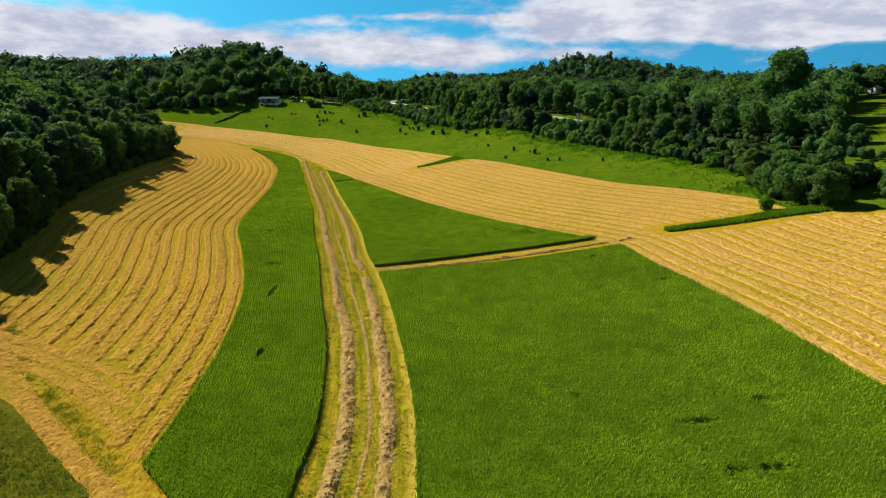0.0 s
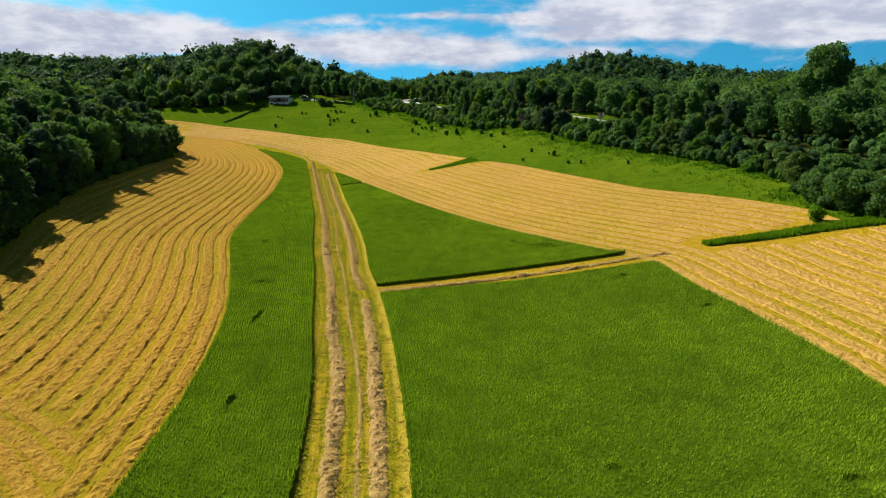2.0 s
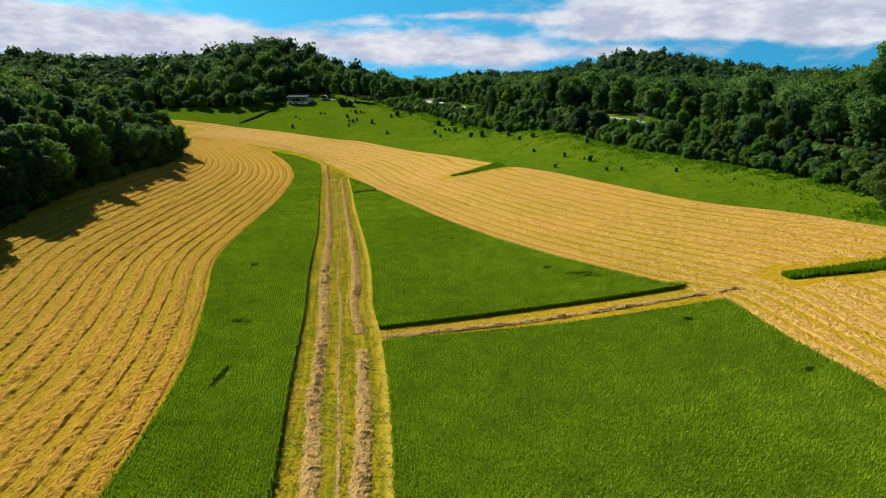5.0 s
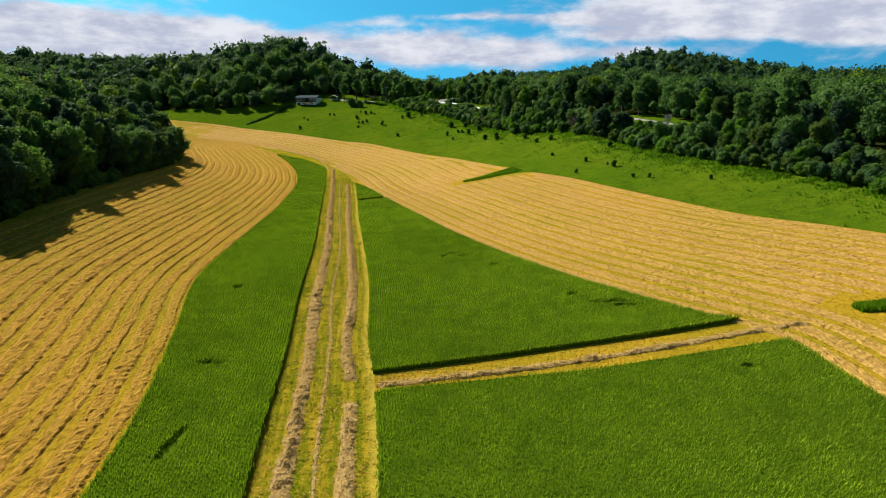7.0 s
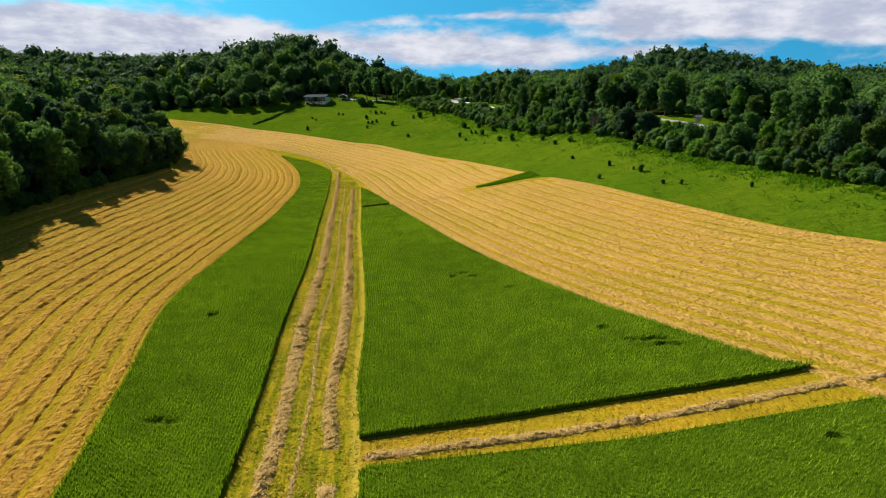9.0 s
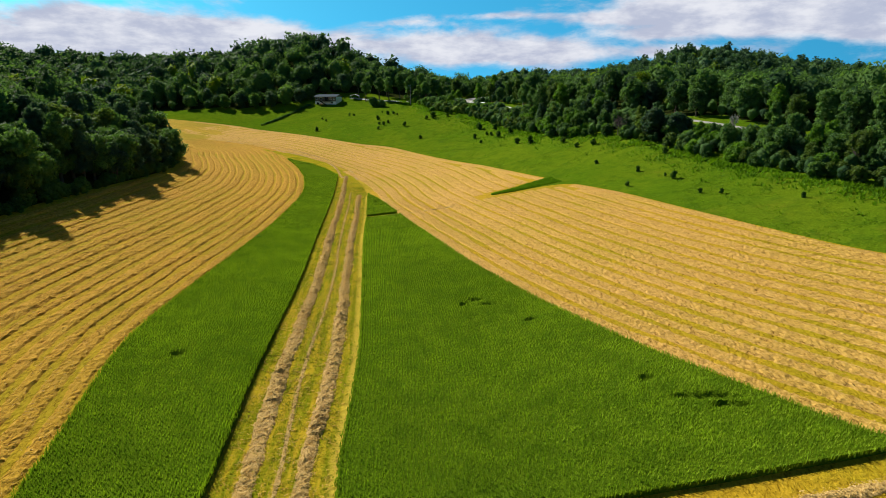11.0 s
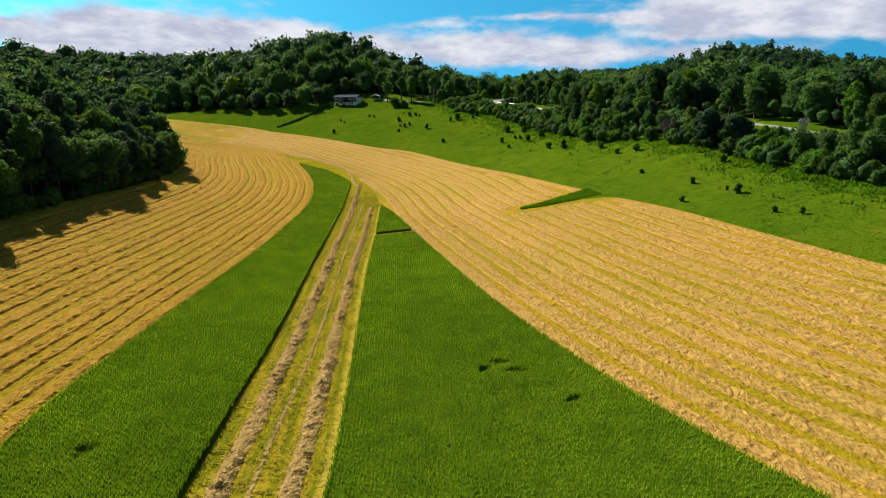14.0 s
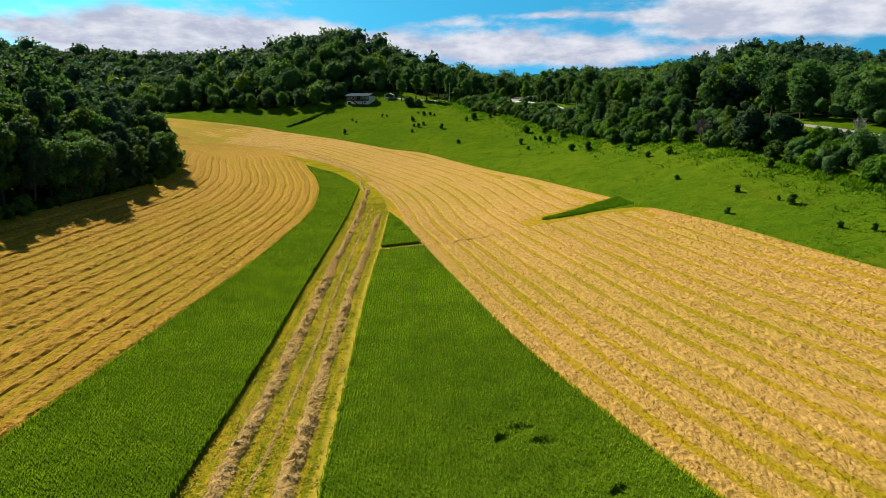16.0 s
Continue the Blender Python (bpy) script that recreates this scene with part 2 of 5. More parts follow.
# heights of a coarse lattice, 50 m by 70 m, from (-200, -80)
LATTICE = np.array([
    [26, 12, -0.6, -3.5, -3.4, -0.6, 3.7, 10.2, 18.4],
    [32, 18, 3, -2.8, -3.7, -2.1, 3.4, 13.1, 24.5],
    [38, 24, 7, -1.2, -2.3, -0.9, 6, 17.3, 29.4],
    [40, 28, 11, -0.6, 0.6, 7.7, 14.5, 19, 26.6],
    [40, 27, 6, -3.1, 4.9, 15.7, 20.7, 23.5, 28.2],
    [32, 11, 3, 4.5, 14.5, 22, 24.3, 25.6, 28.6],
    [19.5, 6.2, 12.5, 20.5, 23.2, 25.6, 26.5, 26.6, 28.3],
    [20.5, 22, 30, 32.7, 30.2, 29.2, 29, 27.7, 27.6],
    [29.2, 36.4, 40.2, 39, 35, 32.9, 31.6, 28.7, 26.9],
])
# wooded hills, the last a mound that lifts the cottage to fit the camera's view: x, y, height, half width, half depth
HILLS = [(-141, 498, 22.0, 42, 55), (-212, 540, 18.5, 58, 60), (-300, 600, 13, 80, 70), (-400, 600, 14, 90, 80), (-500, 520, 31, 90, 90), (-560, 420, 11, 90, 90),
         (198, 760, 35, 60, 80), (300, 760, 22, 80, 90), (420, 720, 6, 90, 90), (130, 830, 9, 60, 80), (520, 650, 26, 90, 90), (200, 1250, 32, 160, 160),
         (250, 420, 3, 60, 80), (40, 900, 20, 60, 90), (-42, 545, -10, 45, 55), (48, 288, 5.5, 26, 42), (68, 228, 3.0, 22, 26), (0, 345, 4.0, 22, 22), (203, 236, 4.5, 24, 24)]


def height(x, y):
    x, y = np.asarray(x, float), np.asarray(y, float)
    u, v = np.clip((x + 200) / 50, 0, 7.9999), np.clip((y + 80) / 70, 0, 7.9999)
    i, j = u.astype(int), v.astype(int)
    a, b = u - i, v - j

    def w(q):
        return (1 - q) ** 3 / 6, (3 * q ** 3 - 6 * q * q + 4) / 6, (-3 * q ** 3 + 3 * q * q + 3 * q + 1) / 6, q ** 3 / 6
    wx, wy, z = w(a), w(b), 0.0
    for p in range(4):
        for q in range(4):
            z = z + LATTICE[np.clip(j + q - 1, 0, 8), np.clip(i + p - 1, 0, 8)] * wx[p] * wy[q]
    for cx, cy, h, sx, sy in HILLS:
        z = z + h * np.exp(-((x - cx) / sx) ** 2 / 2 - ((y - cy) / sy) ** 2 / 2)
    return z


def vnoise(x, y, scale, seed=0):
    """Smooth value noise between 0 and 1."""
    x, y = np.asarray(x, float) / scale, np.asarray(y, float) / scale
    i, j = np.floor(x).astype(np.int64), np.floor(y).astype(np.int64)
    a, b = x - i, y - j
    a, b = a * a * (3 - 2 * a), b * b * (3 - 2 * b)

    def h(p, q):
        n = (p * 374761393 + q * 668265263 + seed * 2147483647) & 0xFFFFFFFF
        n = ((n ^ (n >> 13)) * 1274126177) & 0xFFFFFFFF
        return ((n ^ (n >> 16)) & 0xFFFF) / 65535.0
    return (h(i, j) * (1 - a) + h(i + 1, j) * a) * (1 - b) + (h(i, j + 1) * (1 - a) + h(i + 1, j + 1) * a) * b


def inside(x, y, poly):
    x, y = np.asarray(x, float), np.asarray(y, float)
    r = np.zeros(x.shape, bool)
    p = np.asarray(poly, float)
    for (x0, y0), (x1, y1) in zip(p, np.roll(p, -1, 0)):
        if y0 == y1:
            continue
        r ^= ((y0 > y) != (y1 > y)) & (x < (x1 - x0) * (y - y0) / (y1 - y0) + x0)
    return r


def smooth_line(points, step=1.0):
    """A rounded plan line through points, resampled at even steps."""
    p = np.asarray(points, float)
    q = np.vstack([2 * p[0] - p[1], p, 2 * p[-1] - p[-2]])
    out = []
    for a, b, c, d in zip(q, q[1:], q[2:], q[3:]):
        for t in np.linspace(0, 1, 12, endpoint=False):
            out.append(0.5 * (2 * b + (c - a) * t + (2 * a - 5 * b + 4 * c - d) * t * t + (3 * b - a - 3 * c + d) * t ** 3))
    out = np.array(out + [p[-1]])
    s = np.concatenate([[0], np.cumsum(np.linalg.norm(np.diff(out, axis=0), axis=1))])
    t = np.linspace(0, s[-1], max(2, int(s[-1] / step) + 1))
    return np.stack([np.interp(t, s, out[:, 0]), np.interp(t, s, out[:, 1])], 1)


def normals_of(line):
    """Unit vectors to the right of a plan line."""
    d = np.gradient(line, axis=0)
    d /= np.linalg.norm(d, axis=1)[:, None]
    return np.stack([d[:, 1], -d[:, 0]], 1)


def offset_line(line, u):
    """The line shifted u to its right, with folds smoothed away."""
    q = line + normals_of(line) * u
    keep = [0]
    ahead = np.gradient(line, axis=0)
    for i in range(1, len(q)):
        if np.dot(q[i] - q[keep[-1]], ahead[i]) > 0.25:
            keep.append(i)
    q = q[keep]
    for _ in range(6):
        q[1:-1] = 0.5 * q[1:-1] + 0.25 * (q[:-2] + q[2:])
    return q


def line_distance(x, y, line):
    best = np.full(np.shape(x), 1e9)
    for (ax, ay), (bx, by) in zip(line[:-1], line[1:]):
        dx, dy = bx - ax, by - ay
        t = np.clip(((x - ax) * dx + (y - ay) * dy) / (dx * dx + dy * dy + 1e-9), 0, 1)
        best = np.minimum(best, np.hypot(x - ax - t * dx, y - ay - t * dy))
    return best


# plan lines of the fields
LINE_A = [(-23, -7), (-23.2, 3), (-24.4, 20.8), (-27.7, 42), (-33.8, 64.3), (-40.4, 86), (-42.9, 107), (-44.5, 123), (-47, 146), (-50.5, 168), (-56.8, 203), (-65.5, 232)]
LINE_TIP = [(-65.5, 232), (-74.5, 252), (-83.8, 269)]
LINE_END = [(-83.8, 269), (-78.5, 264.5), (-70, 256.5), (-62, 246.2), (-55.5, 236)]
LINE_C = [(-9, -60), (-10.3, -30), (-10.3, -10.6), (-10, 0.2), (-11.8, 18.2), (-13.9, 30.4), (-15.9, 41), (-19.6, 62.5), (-23.4, 81.2), (-28.8, 112), (-36.2, 147.2),
          (-45.9, 194), (-53.8, 230), (-55.5, 236)]
LINE_D = [(0.5, -60), (-0.3, -30), (-0.5, -11.7), (-0.7, 0), (-1.8, 13), (-5, 37.6), (-8.2, 55.4), (-10.4, 65.5), (-13.4, 85), (-18.3, 109), (-24.9, 139.8), (-30.2, 167.2), (-36.9, 200)]
LINE_E = [(54, -60), (49, -25), (45.6, 1), (44.9, 14), (44.0, 26), (41.7, 39.8), (39.6, 50), (37.9, 61.2), (34.6, 66.8), (25.2, 78), (14.2, 92), (5.2, 106.2), (-4, 123.8), (-14, 146.6),
          (-22, 165.9), (-29.7, 185), (-36.9, 200)]
LINE_W = [(-60, 14), (-64, 30), (-72, 62), (-82, 100), (-89, 140), (-96, 190), (-105, 222), (-121, 245), (-155, 264), (-230, 290)]       # foot of the dark wood
LINE_F = [(80.5, 71.0), (77, 75.5), (75.3, 84), (72, 90.5), (64, 102), (53, 114.5), (44, 130), (36, 146), (28.5, 162), (22.0, 174), (18.8, 179.2)]     # foot of the meadow
LINE_F2 = [(13, 190.5), (-1, 217), (-10.5, 233), (-42, 280), (-62, 297.5), (-97, 329), (-125, 350), (-158, 367), (-230, 373)]
LINE_G = [(120, 52), (93, 70), (80, 77), (77, 88), (80, 108), (73, 133), (58, 165), (41, 207), (31, 229), (18, 243), (4, 278), (-13, 318), (-36, 352), (-42, 375), (-60, 398),
          (-84, 414), (-99, 415), (-112, 409), (-118, 401), (-127, 395.5), (-143, 394), (-166, 396), (-190, 397), (-225, 392), (-260, 384)]                                                                  # foot of the hillside wood
NEAR_EDGE = [(-60, 14), (-42, 5), (-31.7, -4), (-23, -12), (-12, -30), (-10, -60)]
ROAD = smooth_line([(150, 20), (118, 70), (103, 98), (96, 135), (80, 178), (61, 214), (42, 250), (24, 284), (10, 314), (-6, 342), (-18, 370), (-20, 400), (-10, 440)], 2.0)
smA, smC, smD, smE = (smooth_line(q) for q in (LINE_A, LINE_C, LINE_D, LINE_E))
smTip, smEnd, smW, smF, smF2, smG = (smooth_line(q) for q in (LINE_TIP, LINE_END, LINE_W, LINE_F, LINE_F2, LINE_G))
STUBBLE = np.vstack([smooth_line(NEAR_EDGE)[::-1], smW, smF2[::-1], [(8.2, 187.6), (3.6, 184.2), (-0.8, 181.8), (-1.3, 181.0), (3.4, 181.1), (7.8, 181.9), (12, 182.2), (15.8, 181.4)], smF[::-1], [(84.5, 68.6), (90.4, 65.5), (96, 58), (98, 30), (99, -20), (97, -60)]])
LANE_END = smooth_line([(-55.5, 236), (-63, 249), (-72, 260), (-84, 273), (-104, 294)])
LANE_BACK = smooth_line([(-104, 294), (-84, 280.5), (-69, 265), (-56, 246), (-46, 226), (-36.9, 200)])
MOWN = np.vstack([smC[:-1], LANE_END[:-1], LANE_BACK[:-1], smD[::-1]])
CROSS = np.array([(-8.6, 55.2), (-6.4, 51.6), (15, 56.8), (36.5, 62.6), (41, 64.5), (44, 69.5), (35.2, 69.8), (13, 62.6)])
LEFT_CROP = np.vstack([smA, smTip[1:], smEnd[1:], smC[::-1][1:-25], [(-10.2, -34), (-17, -14)]])
on_d = lambda lo, hi: smD[(smD[:, 1] > lo) & (smD[:, 1] < hi)]
on_e = lambda lo, hi: smE[(smE[:, 1] > lo) & (smE[:, 1] < hi)]
BIG_CROP = np.vstack([on_d(-59, 51.2), [(-6.6, 51.4), (15, 56.4), (37.4, 62.6)], on_e(-59, 61)[::-1]])
TRIANGLE_CROP = np.vstack([[(-8.4, 56.0), (13, 63.0), (34.6, 69.3)], on_e(70, 166.5), [(-22.3, 167), (-29.4, 164.4)], on_d(56.5, 164)[::-1]])
TIP_CROP = np.vstack([[(-30.4, 167.9), (-23.6, 170.3)], on_e(171, 199.5), [(-36.9, 200)], on_d(168.5, 199.5)[::-1]])
OPEN_LAND = np.vstack([[(-300, 420), (-260, 380)], smG[::-1], [(140, 40), (140, -90), (-40, -90)], smooth_line(NEAR_EDGE)[::-1][12:], smW, [(-300, 300)]])

# ---------------------------------------------------------------- mesh helpers


def mesh_from(name, verts, faces, mats, attrs=None, mat_index=None, smooth=False):
    """A mesh from arrays: faces is an (n, 3) or (n, 4) array of indices."""
    verts, faces = np.asarray(verts, np.float32), np.asarray(faces, np.int32)
    me = bpy.data.meshes.new(name)
    n, w = faces.shape
    me.vertices.add(len(verts))
    me.vertices.foreach_set("co", verts.ravel())
    me.loops.add(n * w)
    me.loops.foreach_set("vertex_index", faces.ravel())
    me.polygons.add(n)
    me.polygons.foreach_set("loop_start", np.arange(0, n * w, w, dtype=np.int32))
    me.polygons.foreach_set("loop_total", np.full(n, w, np.int32))
    for m in mats:
        me.materials.append(m)
    if mat_index is not None:
        me.polygons.foreach_set("material_index", np.asarray(mat_index, np.int32))
    me.polygons.foreach_set("use_smooth", np.full(n, smooth))
    me.update(calc_edges=True)
    for key, values in (attrs or {}).items():
        a = me.attributes.new(key, "FLOAT", "POINT")
        a.data.foreach_set("value", np.asarray(values, np.float32))
    me.validate()
    return me


def part(name, bm, material, parent=None, label="", smooth=False):
    """One bmesh as one mesh object, under a thing or a part."""
    me = bpy.data.meshes.new(name)
    bm.to_mesh(me)
    bm.free()
    me.materials.append(material)
    if smooth:
        for f in me.polygons:
            f.use_smooth = True
    ob = new(name, me)
    ob.parent = parent
    return tagged(ob, label=label)


def box(bm, cx, cy, cz, sx, sy, sz, bevel=0.0, rot=None):
    r = bmesh.ops.create_cube(bm, size=1.0)["verts"]
    m = Matrix.Translation((cx, cy, cz)) @ (rot or Matrix()) @ Matrix.Diagonal((sx, sy, sz, 1))
    bmesh.ops.transform(bm, matrix=m, verts=r)
    if bevel:
        es = list({e for v in r for e in v.link_edges})
        bmesh.ops.bevel(bm, geom=es, offset=bevel, segments=1, affect="EDGES")
    return bm


def tube(points, radii, sides=6):
    """Vertices and quads of a tapered tube."""
    p = np.asarray(points, float)
    d = np.gradient(p, axis=0)
    d /= np.linalg.norm(d, axis=1)[:, None] + 1e-9
    ref = np.where(np.abs(d[:, 2:3]) > 0.9, [[1.0, 0, 0]], [[0, 0, 1.0]])
    a = np.cross(d, ref)
    a /= np.linalg.norm(a, axis=1)[:, None]
    b = np.cross(d, a)
    t = np.linspace(0, 2 * np.pi, sides, endpoint=False)
    v = (p[:, None] + np.asarray(radii)[:, None, None] * (np.cos(t)[None, :, None] * a[:, None] + np.sin(t)[None, :, None] * b[:, None])).reshape(-1, 3)
    i, j = np.meshgrid(np.arange(len(p) - 1), np.arange(sides), indexing="ij")
    i, j = i.ravel(), j.ravel()
    k = (j + 1) % sides
    return v, np.stack([i * sides + j, i * sides + k, (i + 1) * sides + k, (i + 1) * sides + j], 1)


def stack(pieces):
    """Joins (verts, faces) pairs into one pair."""
    vs, fs, n = [], [], 0
    for v, f in pieces:
        vs.append(v)
        fs.append(f + n)
        n += len(v)
    return np.vstack(vs), np.vstack(fs)


def sprays(centres, outward, size, rng, spread=0.55):
    """Ragged three-cornered leaf sprays at centres, facing outward with scatter."""
    n = len(centres)
    nn = outward + rng.normal(0, spread, (n, 3))
    nn /= np.linalg.norm(nn, axis=1)[:, None] + 1e-9
    a = np.cross(nn, rng.normal(0, 1, (n, 3)))
    a /= np.linalg.norm(a, axis=1)[:, None] + 1e-9
    b = np.cross(nn, a)
    s = (size * rng.uniform(0.6, 1.4, n))[:, None]
    r = rng.uniform(0.7, 1.25, (n, 3, 1))
    v = np.stack([centres + a * s * r[:, 0], centres + (b * 0.85 - a * 0.5) * s * r[:, 1] - nn * s * 0.12, centres - (b * 0.85 + a * 0.5) * s * r[:, 2] - nn * s * 0.12], 1)
    return v.reshape(-1, 3), np.arange(3 * n).reshape(-1, 3)


def triangulate(boundary_loops, extra, eps=1e-5):
    """Plan triangulation that keeps the boundary loops as edges."""
    from mathutils.geometry import delaunay_2d_cdt
    pts, edges = [], []
    for loop in boundary_loops:
        n = len(pts)
        pts += [Vector((float(a), float(b))) for a, b in loop]
        edges += [(n + i, n + (i + 1) % len(loop)) for i in range(len(loop))]
    pts += [Vector((float(a), float(b))) for a, b in extra]
    v, _, f, *_ = delaunay_2d_cdt(pts, edges, [], 0, eps)
    return np.array([(q.x, q.y) for q in v]), np.array([q for q in f if len(q) == 3], np.int32)


# ---------------------------------------------------------------- the ground


VERGE = np.array([(-62, 20), (-58, 6), (-40, 6), (-28, -4), (-8, -30), (-8, -70), (-70, -70), (-75, 0)])


def build_ground():
    def grid(x0, x1, y0, y1, s, hole=None):
        x, y = np.meshgrid(np.arange(x0, x1, s), np.arange(y0, y1, s))
        x, y = x.ravel() + RNG.uniform(-0.3, 0.3, x.size) * s, y.ravel() + RNG.uniform(-0.3, 0.3, x.size) * s
        if hole:
            ok = ~((x > hole[0]) & (x < hole[1]) & (y > hole[2]) & (y < hole[3]))
            x, y = x[ok], y[ok]
        return np.stack([x, y], 1)
    near = (-140, 140, -70, 420)
    mid = (-700, 700, -160, 1300)
    extra = np.vstack([grid(*near, 3.0), grid(*mid, 16.0, near), grid(-4800, 4800, -4800, 4800, 300.0, mid)])
    v, f = triangulate([STUBBLE, MOWN], extra)
    c = v[f].mean(1)
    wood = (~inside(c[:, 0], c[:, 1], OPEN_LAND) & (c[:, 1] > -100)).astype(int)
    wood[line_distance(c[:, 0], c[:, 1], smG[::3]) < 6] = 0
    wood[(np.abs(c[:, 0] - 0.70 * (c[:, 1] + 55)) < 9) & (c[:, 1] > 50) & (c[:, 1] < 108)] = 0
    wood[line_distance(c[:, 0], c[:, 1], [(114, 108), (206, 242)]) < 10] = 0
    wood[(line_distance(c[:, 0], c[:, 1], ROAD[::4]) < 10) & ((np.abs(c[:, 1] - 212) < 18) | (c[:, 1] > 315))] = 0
    wood[inside(c[:, 0], c[:, 1], VERGE)] = 2
    mown = inside(c[:, 0], c[:, 1], MOWN)
    stub = inside(c[:, 0], c[:, 1], STUBBLE) & ~mown
    z = height(v[:, 0], v[:, 1])
    rough = (vnoise(v[:, 0], v[:, 1], 7.0, 3) - 0.5) * 0.5 + (vnoise(v[:, 0], v[:, 1], 2.6, 4) - 0.5) * 0.25
    z = z + np.where(inside(v[:, 0], v[:, 1], STUBBLE), 0.0, 1.0) * rough * np.clip(line_distance(v[:, 0], v[:, 1], STUBBLE[::3]) / 4, 0, 1)
    for name, ok, m, label in (("ground", ~(mown | stub), M_meadow, "green meadow hillside and woodland floor reaching the horizon"),
                               ("stubble_field", stub, M_stubble, "golden mown stubble field with green-yellow regrowth"),
                               ("mown_strip", mown, M_mown, "yellow-green mown strip between the standing crops")):
        used, ff = np.unique(f[ok], return_inverse=True)
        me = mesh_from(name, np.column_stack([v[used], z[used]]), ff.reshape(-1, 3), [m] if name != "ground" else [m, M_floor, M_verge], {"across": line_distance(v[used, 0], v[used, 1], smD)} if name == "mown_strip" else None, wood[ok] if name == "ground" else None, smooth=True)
        tagged(new(name, me), label, name.replace("_", " "), kind="structure")


build_ground()

# ---------------------------------------------------------------- standing crops

HOLES = [(-22.9, 40.2, 0.5, 2.6), (-19, 16.4, 0.4, 1.5), (25.2, -2.5, 1.8, 0.6), (33.3, 1.1, 1.6, 0.8), (24.9, -10.6, 1.0, 0.7), (27.8, -10.5, 1.2, 0.6), (15.4, 3.9, 0.6, 0.6),
         (20.6, 76.7, 2.6, 0.7), (16.1, 80.3, 0.7, 0.7), (-1.7, 103.6, 1.0, 0.7), (-33, 83.2, 0.8, 1.2), (-26.4, 56.5, 1.8, 0.8), (30.9, 56.1, 0.8, 0.9), (0.4, 102, 1.0, 0.5),
         (-3.1, 102, 0.6, 0.7), (5.4, 96.1, 0.7, 0.6), (38, 41, 0.7, 0.7), (22.2, 75.2, 1.6, 0.6), (-74, 258, 1.2, 0.6), (-71, 256, 1.0, 0.5), (-31.5, 186, 1.0, 0.7), (-29.3, 181, 0.9, 0.5)]


def lodged(x, y):
    """1 where the crop lies flat in a small patch."""
    r = np.zeros(np.shape(x))
    for hx, hy, a, b in HOLES:
        q = ((x - hx) / a) ** 2 + ((y - hy) / b) ** 2 + (vnoise(x, y, 0.7, 9) - 0.5) * 1.2
        r = np.maximum(r, np.clip(1.35 - q, 0, 1))
    return r


